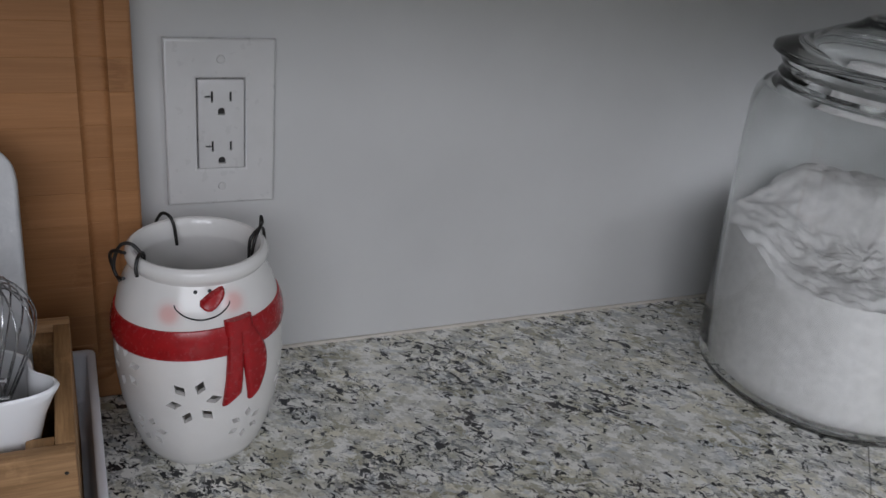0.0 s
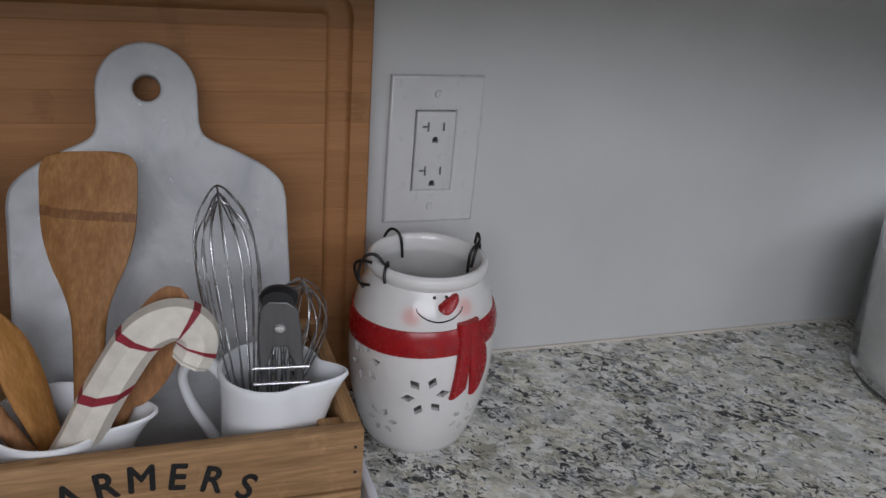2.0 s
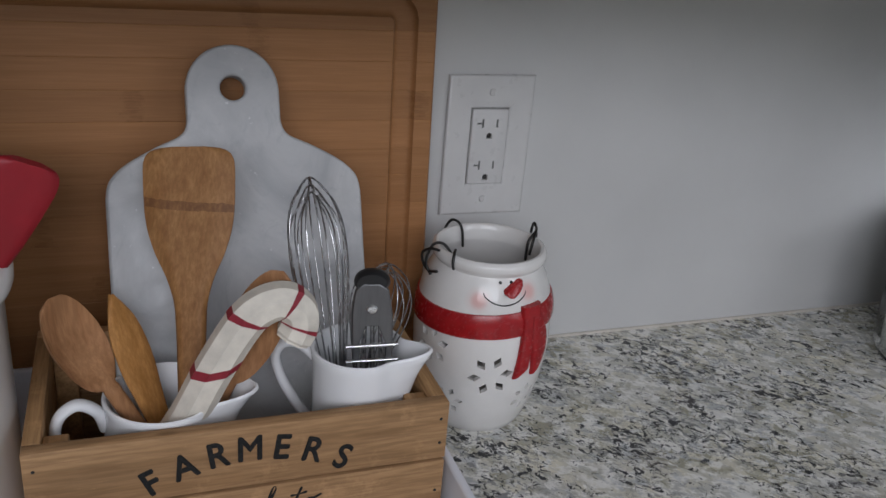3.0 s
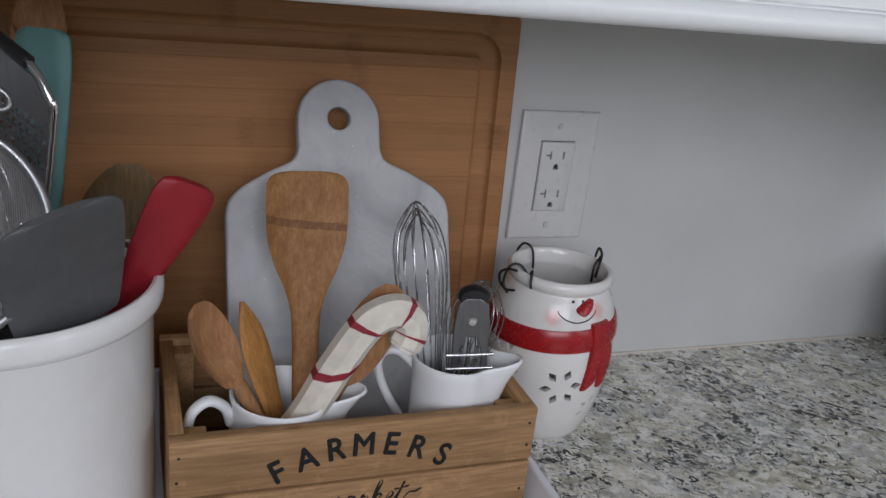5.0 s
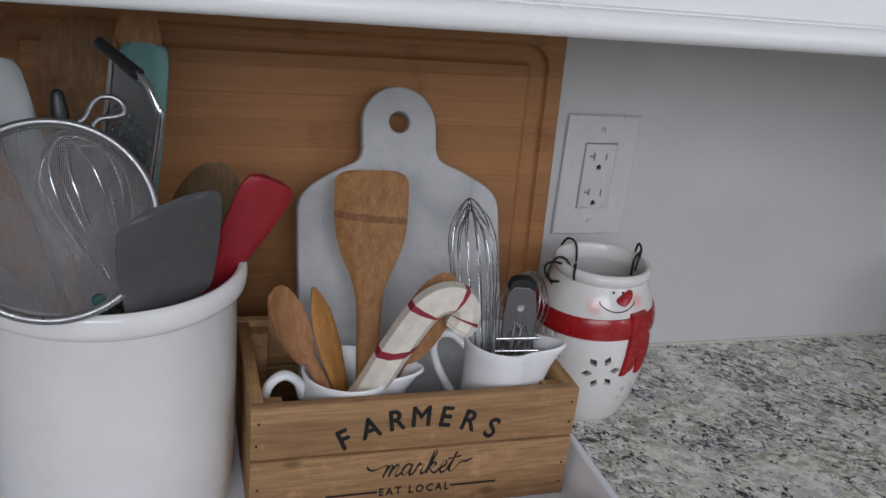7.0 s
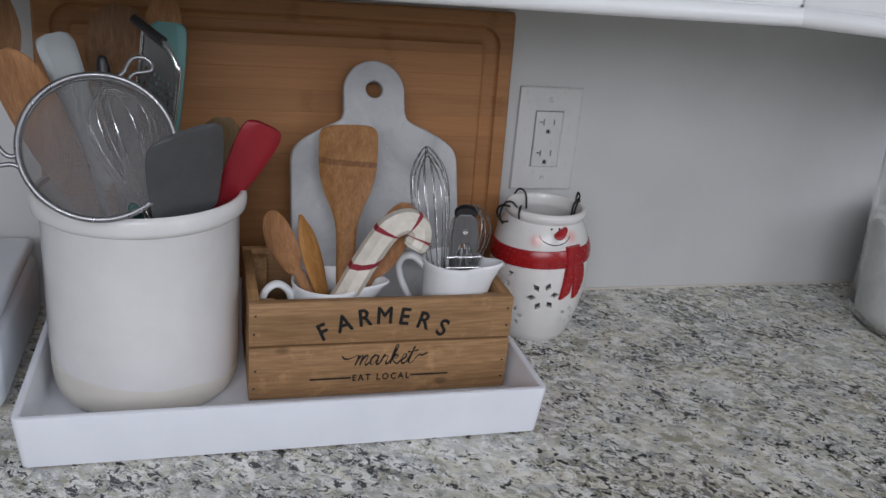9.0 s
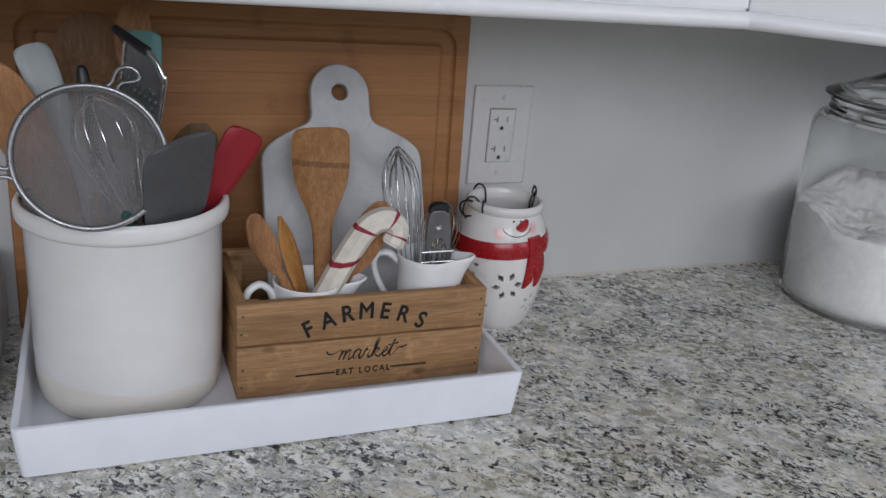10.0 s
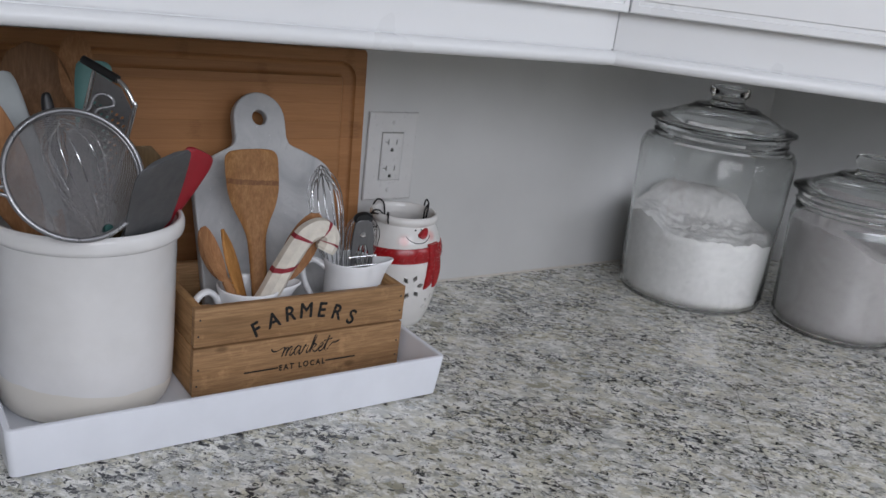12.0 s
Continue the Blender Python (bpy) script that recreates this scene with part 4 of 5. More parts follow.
# ---------------------------------------------------------------- glass jars
def storage_jar(label, at, s, high, base_r, top_r, lid_r, filling, level, what):
    """A wide glass jar with a domed glass lid and knob; level(x, y) is the height of what is in it."""
    jar = thing("storage_jar", (at[0], at[1], TOP), label, "glass jar")
    c = (at[0], at[1], TOP + 0.0005)
    b, t, neck_r = base_r, top_r, lid_r * 0.895
    outer = [(0, 0.003), (b * 0.80, 0.002), (b * 0.90, 0.0), (b * 0.96, 0.003), (b * 0.99, 0.009), (b, 0.020), (b + (t - b) * 0.5, high * 0.48), (t * 0.998, high - 0.055), (t, high - 0.040), (t * 0.985, high - 0.030),
             (t * 0.945, high - 0.023), (neck_r + 0.003, high - 0.0205), (neck_r + 0.001, high - 0.017), (neck_r + 0.004, high - 0.013), (neck_r + 0.001, high - 0.009), (neck_r + 0.0035, high - 0.004), (neck_r + 0.002, high)]
    wall = 0.0042
    inner = [(neck_r - wall + 0.002, high), (neck_r - wall, high - 0.009), (neck_r - wall, high - 0.018), (t * 0.93 - wall, high - 0.025), (t * 0.975 - wall, high - 0.034), (t - wall, high - 0.044), (b + (t - b) * 0.5 - wall, high * 0.48),
             (b - wall, 0.020), (b * 0.98 - wall, 0.010), (b * 0.92 - wall, 0.0055), (0, 0.0045)]
    body = part("glass_body", lathe(outer + inner, c, 96), GLASS, jar, "clear glass jar body")
    z = high + 0.0012
    dome = [(0, z - 0.010), (neck_r - wall - 0.003, z - 0.010), (neck_r - wall - 0.002, z - 0.001), (lid_r - 0.004, z), (lid_r, z + 0.003), (lid_r - 0.0005, z + 0.0065), (lid_r * 0.93, z + 0.0095), (lid_r * 0.78, z + 0.0155), (lid_r * 0.62, z + 0.024),
            (lid_r * 0.47, z + 0.031), (lid_r * 0.44, z + 0.034), (lid_r * 0.40, z + 0.036), (lid_r * 0.28, z + 0.037), (lid_r * 0.225, z + 0.041), (lid_r * 0.225, z + 0.047), (lid_r * 0.27, z + 0.052), (lid_r * 0.275, z + 0.060),
            (lid_r * 0.25, z + 0.064), (lid_r * 0.19, z + 0.065), (lid_r * 0.15, z + 0.060), (0, z + 0.058)]
    under = [(0, z + 0.0335), (lid_r * 0.38, z + 0.0325), (lid_r * 0.46, z + 0.0275), (lid_r * 0.605, z + 0.0205), (lid_r * 0.765, z + 0.0118), (neck_r - wall - 0.006, z + 0.0045), (neck_r - wall - 0.007, z - 0.010)]
    lid = part("lid", lathe(dome[2:] + under[:-1] + [(neck_r - wall - 0.0065, z - 0.009)], c, 96, closed=True), GLASS, jar, "domed clear glass lid with a knob")
    for ob in (body, lid):
        ob.visible_shadow = False
    verts, faces, rings, segs = [], [], 44, 144
    def inside(zz):
        zs, rs = [p[1] for p in reversed(inner)], [p[0] for p in reversed(inner)]
        return float(np.interp(zz, zs, rs)) - 0.0006
    for i in range(rings + 1):
        for k in range(segs):
            a = 2 * math.pi * k / segs
            ux, uy = math.cos(a), math.sin(a)
            f = i / rings
            zz = level(0.1 * f * ux / 0.11 * t, 0.1 * f * uy / 0.11 * t)
            r = inside(zz)
            zz = level(r * f * ux, r * f * uy)
            r = inside(zz)
            verts.append((c[0] + r * f * ux, c[1] + r * f * uy, c[2] + zz))
    for i in range(rings):
        for k in range(segs):
            k2 = (k + 1) % segs
            faces.append((i * segs + k, i * segs + k2, (i + 1) * segs + k2, (i + 1) * segs + k))
    top = rings * segs
    last = top
    for j in range(1, 13):
        rowi = len(verts)
        for k in range(segs):
            a = 2 * math.pi * k / segs
            zt = verts[top + k][2] - c[2]
            zz = zt + (0.0062 - zt) * j / 12
            r = inside(zz) - (0.004 if j == 12 else 0)
            verts.append((c[0] + r * math.cos(a), c[1] + r * math.sin(a), c[2] + zz))
        for k in range(segs):
            k2 = (k + 1) % segs
            faces.append((last + k, last + k2, rowi + k2, rowi + k))
        last = rowi
    faces.append(tuple(range(last, last + segs)))
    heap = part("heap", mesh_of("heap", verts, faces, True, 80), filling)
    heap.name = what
    tagged(heap, "white flour heaped unevenly in the jar, its colour darkened for shade" if what == "flour" else "off-white sugar sloping in the jar, its colour darkened for shade", what)
    return jar


def flour_level(x, y):
    away, aside = x * 0.80 + y * 0.60, x * 0.60 - y * 0.80     # away from the room, and to its right
    n = noise.noise(Vector((x * 38, y * 38, 3.1))) * 0.005 + noise.noise(Vector((x * 110, y * 110, 7.7))) * 0.0035 + noise.noise(Vector((x * 260, y * 260, 4.4))) * 0.0018
    mound = 0.056 / (1 + math.exp(-(away - 0.046 - 0.10 * abs(aside + 0.01)) / 0.009)) * math.exp(-((aside + 0.012) / 0.085) ** 4)
    left = 0.020 / (1 + math.exp((aside + 0.062) / 0.008))
    return 0.118 + n + mound + left - 0.006 * math.exp(-((away + 0.03) / 0.03) ** 2)


def sugar_level(x, y):
    away, aside = x * 0.86 + y * 0.50, x * 0.50 - y * 0.86
    n = noise.noise(Vector((x * 30, y * 30, 13.1))) * 0.004 + noise.noise(Vector((x * 120, y * 120, 1.7))) * 0.002
    return 0.137 + n + 0.030 / (1 + math.exp((aside + 0.015 + 0.2 * away) / 0.012))


storage_jar("large clear glass jar of flour with a knobbed glass lid", (0.511, -0.160), 1.0, 0.276, 0.1165, 0.1205, 0.113, SHADED_FLOUR, flour_level, "flour")
storage_jar("shorter clear glass jar of sugar with a knobbed lid", (0.628, -0.355), 1.0, 0.208, 0.096, 0.101, 0.106, SHADED_SUGAR, sugar_level, "sugar")

# ---------------------------------------------------------------- cream jugs in the crate
def jug(name, label, c, profile, spout_deg, spout_out, spout_up, handle):
    ob = thing(name, c, label, "jug")
    top = profile[-1][1]
    def wob(r, z, a):
        d = (a - radians(spout_deg) + math.pi) % (2 * math.pi) - math.pi
        g = math.exp(-(d / 0.34) ** 2) * max(0.0, min(1.0, (z - top * 0.52) / (top * 0.48))) ** 1.6
        pinch = -0.06 * r * math.exp(-((abs(d) - 0.62) / 0.25) ** 2) * max(0.0, z / top) ** 2
        return math.cos(a) * (g * spout_out + pinch), math.sin(a) * (g * spout_out + pinch), g * spout_up
    wall = 0.003
    inner = [(r - wall, z) for r, z in reversed(profile) if z > 0.006]
    lip = [(profile[-1][0] - 0.0003, top + 0.0012), (profile[-1][0] - wall * 0.5, top + 0.0019), (profile[-1][0] - wall + 0.0003, top + 0.0012)]
    part("body", lathe([(0, 0.0012)] + profile + lip + inner + [(0, 0.006)], c, 72, wob), PORCELAIN, ob)
    part("handle", tube(spline(handle, 8), lambda t: 0.0046 + 0.001 * abs(2 * t - 1) ** 2, 12, flat=0.75), PORCELAIN, ob)
    return ob


J1 = Vector((-0.283, -0.1985, CFLOOR))
h1 = 1.0165 - CFLOOR
jug("cream_jug", "small white porcelain creamer holding wooden utensils in the crate", J1,
    [(0.022, 0.0), (0.025, 0.001), (0.029, 0.010), (0.0345, 0.030), (0.0365, 0.048), (0.0360, 0.064), (0.0345, h1 - 0.012), (0.0350, h1 - 0.004), (0.0362, h1)], -8, 0.021, 0.002,
    [J1 + Vector((x, y, z)) for x, y, z in ((-0.034, 0, 0.036), (-0.050, -0.002, 0.038), (-0.062, -0.003, 0.060), (-0.061, -0.003, 0.080), (-0.050, -0.002, 0.089), (-0.039, 0, 0.082), (-0.0345, 0, 0.070))])
J2 = Vector((-0.1605, -0.1995, CFLOOR))
h2 = 1.0365 - CFLOOR
jug("cream_jug", "taller white porcelain jug holding metal utensils in the crate", J2,
    [(0.024, 0.0), (0.0265, 0.001), (0.0285, 0.010), (0.0298, 0.040), (0.0300, 0.066), (0.0303, h2 - 0.016), (0.0312, h2 - 0.005), (0.0320, h2)], -30, 0.0165, 0.005,
    [J2 + Vector((x, y, z)) for x, y, z in ((-0.026, 0.012, h2 - 0.010), (-0.036, 0.019, h2 - 0.003), (-0.0460, 0.022, h2 - 0.004), (-0.0510, 0.022, h2 - 0.013), (-0.0470, 0.021, h2 - 0.030), (-0.0380, 0.018, h2 - 0.048), (-0.0265, 0.012, h2 - 0.066))])

# ---------------------------------------------------------------- utensil builders
def paddle(tip, foot, along, outline, thick, bevel=0.0012, curl=0.0):
    """A flat blade and stem: outline lists half-widths at heights from the foot (0) to the tip (1)."""
    tip, foot = Vector(tip), Vector(foot)
    L = (tip - foot).length
    up = (tip - foot).normalized()
    al = Vector(along)
    al = (al - up * al.dot(up)).normalized()
    out = al.cross(up).normalized()
    pts = spline([Vector((w, s * L, 0)) for s, w in outline], 5)
    verts, faces, cols = [], [], 8
    for p in pts:
        for side_ in (1, -1):
            for j in range(cols + 1):
                u = (2 * j / cols - 1) * side_
                edge = (1 - abs(u) ** 6) ** 0.5 if abs(u) < 1 else 0
                d = side_ * thick / 2 * (0.25 + 0.75 * edge) + curl * (1 - u * u) * (p[1] / L) ** 2
                verts.append(foot + up * p[1] + al * (u * max(p[0], 0.0003)) + out * d)
    m = 2 * (cols + 1)
    for i in range(len(pts) - 1):
        for k in range(m):
            k2 = (k + 1) % m
            faces.append((i * m + k, i * m + k2, (i + 1) * m + k2, (i + 1) * m + k))
    faces += [tuple(range(m)), tuple(range((len(pts) - 1) * m, len(pts) * m))]
    return mesh_of("paddle", verts, faces, True, 55)


def spoon(tip, foot, along, bowl, width, deep, stem):
    """A wooden spoon: a hollowed oval bowl that runs into a round stem."""
    tip, foot = Vector(tip), Vector(foot)
    L = (tip - foot).length
    up = (tip - foot).normalized()
    al = Vector(along)
    al = (al - up * al.dot(up)).normalized()
    out = al.cross(up).normalized()
    verts, faces, cols, rows_ = [], [], 10, 44
    for i in range(rows_ + 1):
        s = L * (i / rows_)
        q = (L - s) / bowl
        if q < 1:
            w = max(0.0006, width / 2 * math.sqrt(max(0.0, 1 - (2 * q - 1) ** 2)) ** 0.9)
            w = max(w, stem * min(1.0, q * 1.2)) if q > 0.5 else w
            hollow = deep * max(0.0, math.sin(math.pi * min(1.0, q * 1.08))) ** 0.8
        else:
            w, hollow = stem, 0.0
        t = min(stem * 1.7, w * 1.6) if q > 1 else min(0.005, w)
        for j in range(cols + 1):
            u = 2 * j / cols - 1
            rnd = math.sqrt(max(0.0, 1 - u * u))
            verts.append(foot + up * s + al * (u * w) + out * (t * 0.5 * rnd - hollow * rnd))
        for j in range(1, cols):
            u = 1 - 2 * j / cols
            rnd = math.sqrt(max(0.0, 1 - u * u))
            verts.append(foot + up * s + al * (u * w) + out * (-t * 0.5 * rnd - hollow * rnd))
    m = 2 * cols
    for i in range(rows_):
        for k in range(m):
            k2 = (k + 1) % m
            faces.append((i * m + k, i * m + k2, (i + 1) * m + k2, (i + 1) * m + k))
    faces += [tuple(range(m)), tuple(range(rows_ * m, rows_ * m + m))]
    return mesh_of("spoon", verts, faces, True, 70)


def whisk(label, foot, throat, tip, radius, loops, wire, material, pinch=0.0):
    """Wire loops that spread from a throat and meet at the tip, on a rod handle."""
    foot, throat, tip = Vector(foot), Vector(throat), Vector(tip)
    ob = thing("whisk", foot, label, "whisk")
    d = tip - throat
    L = d.length
    m = d.to_track_quat("Z", "Y").to_matrix().to_4x4()
    m.translation = throat
    part("handle", tube([foot, foot.lerp(throat, 0.5), throat + d * 0.06], 0.0042, 12), STEEL, ob)
    for k in range(loops):
        a = math.pi * (k + 0.15 * math.sin(5 * k)) / loops
        h = 1 - 0.03 * ((k * 2) % 3)
        w = 1 - 0.05 * (k % 2)
        half_loop = [(r * radius * w, z * h * L) for z, r in ((0.0, 0.20), (0.18, 0.42), (0.38, 0.68), (0.56, 0.90), (0.70, 1.0), (0.81, 0.96), (0.895, 0.76), (0.95, 0.50 - pinch), (0.985, 0.24 - pinch * 0.5))]
        line = [(-r, z) for r, z in half_loop] + [(0.0, h * L)] + [(r, z) for r, z in reversed(half_loop)]
        pts = spline([m @ Vector((r * math.cos(a), r * math.sin(a), z)) for r, z in line], 4)
        part("wire_loop", tube(pts, wire, 6), material, ob)
    return ob


# ---------------------------------------------------------------- in the small creamer
tagged(part("wooden_turner", paddle((-0.2585, -0.1215, 1.1500), (-0.268, -0.2065, 0.955), (0.054, -0.019, 0.003),
            [(0, 0.0085), (0.30, 0.0090), (0.46, 0.0096), (0.54, 0.0110), (0.61, 0.0155), (0.68, 0.0222), (0.75, 0.0268), (0.82, 0.0288), (0.93, 0.0294), (0.965, 0.0284), (0.985, 0.0255), (0.996, 0.020), (1, 0.013)], 0.0055), TOASTED),
       "toasted bamboo turner with a dark band across its blade", "turner")
tagged(part("wooden_spoon", spoon((-0.342, -0.2035, 1.0885), (-0.283, -0.204, 0.965), (0.56, 0.82, 0.3), 0.066, 0.037, 0.008, 0.0055), BEECH), "worn beech wooden spoon in the creamer", "wooden spoon")
tagged(part("wooden_spreader", paddle((-0.3100, -0.179, 1.0770), (-0.278, -0.199, 0.965), (0.66, 0.74, 0.2), [(0, 0.0065), (0.35, 0.0095), (0.6, 0.0130), (0.80, 0.0115), (0.92, 0.0065), (1, 0.0010)], 0.0035), ORANGEWOOD),
       "pointed orange-tinted wooden spreader", "spreader")
tagged(part("wooden_spoon", spoon((-0.212, -0.208, 1.098), (-0.272, -0.192, 0.96), (0.8, -0.5, -0.35), 0.085, 0.034, 0.006, 0.0065), BEECH), "beech spoon leaning behind the candy cane", "wooden spoon")
cane = thing("candy_cane", (-0.283, -0.213, 0.97), "carved wooden candy cane painted white with thin red stripes", "candy cane")
CANE = spline([(-0.281, -0.2095, 0.988), (-0.269, -0.2145, 1.011), (-0.2548, -0.2165, 1.0405), (-0.2370, -0.2180, 1.0710), (-0.2255, -0.2185, 1.0815), (-0.2135, -0.2190, 1.0840), (-0.2052, -0.2195, 1.0775), (-0.2045, -0.2200, 1.0680), (-0.2090, -0.2205, 1.0585)], 6)
cane_me = tube(CANE, lambda t: 0.0120 if t < 0.97 else 0.0108, 8)
for p in cane_me.polygons:
    p.use_smooth = False
part("body", cane_me, CANEWOOD, cane)
outer_tube, inner_tube = tube(CANE, 0.0123, 8), tube(CANE, 0.0112, 8)
def wound(me, i):
    """The ring of a stripe: the side towards -x lies further down the stick."""
    ring = []
    for k in range(8):
        d = (me.vertices[int(i) * 8 + k].co - CANE[int(i)]).x / 0.012
        f = i + 1.6 * d
        low = int(f)
        ring.append(me.vertices[low * 8 + k].co.lerp(me.vertices[(low + 1) * 8 + k].co, f - low))
    return ring


for i0 in (12, 19, 31, 41):
    pick = [q for me in (outer_tube, inner_tube) for i in (i0, i0 + 1) for q in wound(me, i)]
    f_ = []
    for k in range(8):
        k2 = (k + 1) % 8
        f_ += [(k, k2, 8 + k2, 8 + k), (16 + k, 24 + k, 24 + k2, 16 + k2), (k, 16 + k, 16 + k2, k2), (8 + k, 8 + k2, 24 + k2, 24 + k)]
    part("stripe", mesh_of("stripe", pick, f_), CANERED, cane, "painted red stripe")

# ---------------------------------------------------------------- in the taller jug
whisk("tall steel balloon whisk standing in the jug", (-0.170, -0.199, 0.940), (-0.1728, -0.1985, 0.985), (-0.1870, -0.1550, 1.1385), 0.0195, 8, 0.0006, WHISKWIRE, 0.04)
whisk("small steel whisk with thin loops in the jug", (-0.160, -0.194, 0.945), (-0.157, -0.195, 0.998), (-0.1415, -0.192, 1.091), 0.0200, 7, 0.0005, WHISKWIRE)
opener = thing("bar_tool", (-0.150, -0.208, 0.95), "folded chrome bar tool with a black grip tip in the jug", "kitchen tool")
OM = basis((-0.1560, -0.2140, 1.0345), (1, -0.28, 0.05), (-0.03, -0.06, 1)) @ Matrix.Diagonal((1.22, 1.12, 1.15, 1))
part("shield", plate([[(-0.0105, 0.0), (-0.0065, 0.0), (-0.0065, 0.012), (-0.003, 0.023), (0.003, 0.023), (0.0065, 0.012), (0.0065, 0.0), (0.0105, 0.0), (0.0105, 0.030), (0.0085, 0.046), (0.004, 0.050), (-0.004, 0.050), (-0.0085, 0.046), (-0.0105, 0.030)]], 0.0026, 0.0008, OM), DARKSTEEL, opener)
part("grip", moved(lathe([(0, -0.006), (0.006, -0.006), (0.0085, -0.003), (0.0088, 0.002), (0.007, 0.0055), (0, 0.006)], seg=24), OM @ Matrix.Translation((0, 0.050, -0.003)) @ Matrix.Diagonal((1.05, 0.8, 0.7, 1))), BLACK, opener, "black rubber grip tip")
part("rivet", moved(lathe([(0, 0.0012), (0.0022, 0.0009), (0.003, 0.0), (0.003, -0.001)], seg=20), OM @ Matrix.Translation((0, 0.034, 0.0013))), CHROME, opener)
for dx, dz in ((-0.004, -0.004), (0.0, -0.006), (0.004, -0.004)):
    part("rod", moved(tube([(dx * 1.6, -0.06, dz), (dx, 0.022, dz)], 0.0013, 8), OM), CHROME, opener)
for y in (0.001, 0.011):
    part("cross_bar", moved(tube([(-0.0135, y - 0.001, 0.002), (0.0135, y + 0.001, 0.002)], 0.0012, 8), OM), CHROME, opener)

# ---------------------------------------------------------------- in the crock
def crock_tool(name, me, material, label, category):
    return tagged(part(name, me, material), label, category)


FOOT = Vector((CC[0], CC[1], TF + 0.012))


def foot(dx, dy, dz=0.0):
    return FOOT + Vector((dx, dy, dz))


# grey turner that hangs over the rim
turner = thing("silicone_turner", foot(0.02, -0.02), "dark grey silicone turner with a broad blade in the crock", "turner")
gt = [Vector(p) for p in ((-0.4365, -0.316, 1.184), (-0.3835, -0.282, 1.184), (-0.3815, -0.232, 1.104), (-0.4400, -0.276, 1.108))]
gmid_t, gmid_b = (gt[0] + gt[1]) / 2, (gt[2] + gt[3]) / 2
part("blade", paddle(gmid_t, gmid_b + (gmid_b - gmid_t) * 0.10, gt[1] - gt[0], [(0, 0.018), (0.03, 0.0245), (0.10, 0.0285), (0.5, 0.0320), (0.86, 0.0318), (0.95, 0.0285), (0.985, 0.0235), (1.0, 0.016)], 0.0045), GREY, turner)
part("stem", tube([gmid_b + Vector((0, 0.012, -0.004)), gmid_b.lerp(foot(0.01, 0.03), 0.5), foot(0.012, 0.03)], 0.0058, 12), BLACK, turner, "black handle")
# red spatula
red = thing("silicone_spatula", foot(0.03, 0.0), "red silicone spatula with a slanted blade in the crock", "spatula")
part("blade", paddle((-0.3440, -0.2020, 1.1675), (-0.392, -0.198, 1.072), (0.75, 0.25, -0.42), [(0, 0.007), (0.25, 0.0095), (0.55, 0.0155), (0.85, 0.0190), (0.95, 0.0178), (0.985, 0.0150), (1, 0.010)], 0.0075), RED, red)
part("stem", tube([(-0.390, -0.198, 1.082), foot(-0.004, 0.0)], 0.005, 12), BEECH, red, "wooden stem")
# teal spatula
teal = thing("silicone_spatula", foot(0.0, 0.04), "teal silicone spatula standing in the crock", "spatula")
part("blade", paddle((-0.4258, -0.118, 1.2395), (-0.4325, -0.138, 1.115), (1, -0.35, 0), [(0, 0.008), (0.12, 0.012), (0.35, 0.0145), (0.75, 0.0172), (0.93, 0.0168), (0.98, 0.0145), (1, 0.0095)], 0.008), TEAL, teal)
part("stem", tube([(-0.432, -0.1375, 1.12), foot(0.0, 0.02)], 0.0055, 12), BEECH, teal, "wooden stem")
# pale spatula
pale = thing("silicone_spatula", foot(-0.02, 0.0), "pale grey silicone spatula in the crock", "spatula")
part("blade", paddle((-0.5190, -0.152, 1.2290), (-0.474, -0.190, 1.105), (1, 0.60, 0.35), [(0, 0.008), (0.3, 0.0105), (0.6, 0.0135), (0.88, 0.0160), (0.96, 0.0150), (0.988, 0.0125), (1, 0.008)], 0.0075), PALE, pale)
part("stem", tube([(-0.4755, -0.189, 1.110), foot(0.0, -0.01)], 0.005, 12), BEECH, pale, "wooden stem")
# wooden tools
crock_tool("wooden_spoon", spoon((-0.3715, -0.128, 1.1560), foot(-0.03, 0.0), (1, -0.2, -0.6), 0.075, 0.046, 0.007, 0.006), OLIVEWOOD, "brown wooden spoon leaning over the crock's rim", "wooden spoon")
crock_tool("wooden_spoon", spoon((-0.4310, -0.060, 1.2610), foot(0.01, 0.0), (1, -0.1, 0.1), 0.078, 0.035, 0.004, 0.0055), BEECH, "tall beech spoon standing in the crock", "wooden spoon")
crock_tool("wooden_spoon", spoon((-0.4770, -0.0600, 1.2480), foot(0.02, 0.01), (1, -0.1, 0.12), 0.098, 0.066, 0.010, 0.0065), DARKWOOD, "large dark wooden spoon with a broad bowl in the crock", "wooden spoon")
crock_tool("wooden_turner", paddle((-0.5520, -0.184, 1.2200), foot(0.02, 0.01), (0.8, -0.55, 0.2), [(0, 0.006), (0.45, 0.0075), (0.56, 0.016), (0.66, 0.0245), (0.80, 0.0300), (0.92, 0.0280), (0.975, 0.0190), (1, 0.007)], 0.006), BEECH,
           "broad rounded beech turner in the crock", "turner")
crock_tool("wooden_spoon", spoon((-0.590, -0.135, 1.285), foot(0.03, 0.0), (0.9, -0.3, 0.3), 0.088, 0.050, 0.008, 0.0065), DARKWOOD, "dark wooden spoon leaning out of the crock", "wooden spoon")
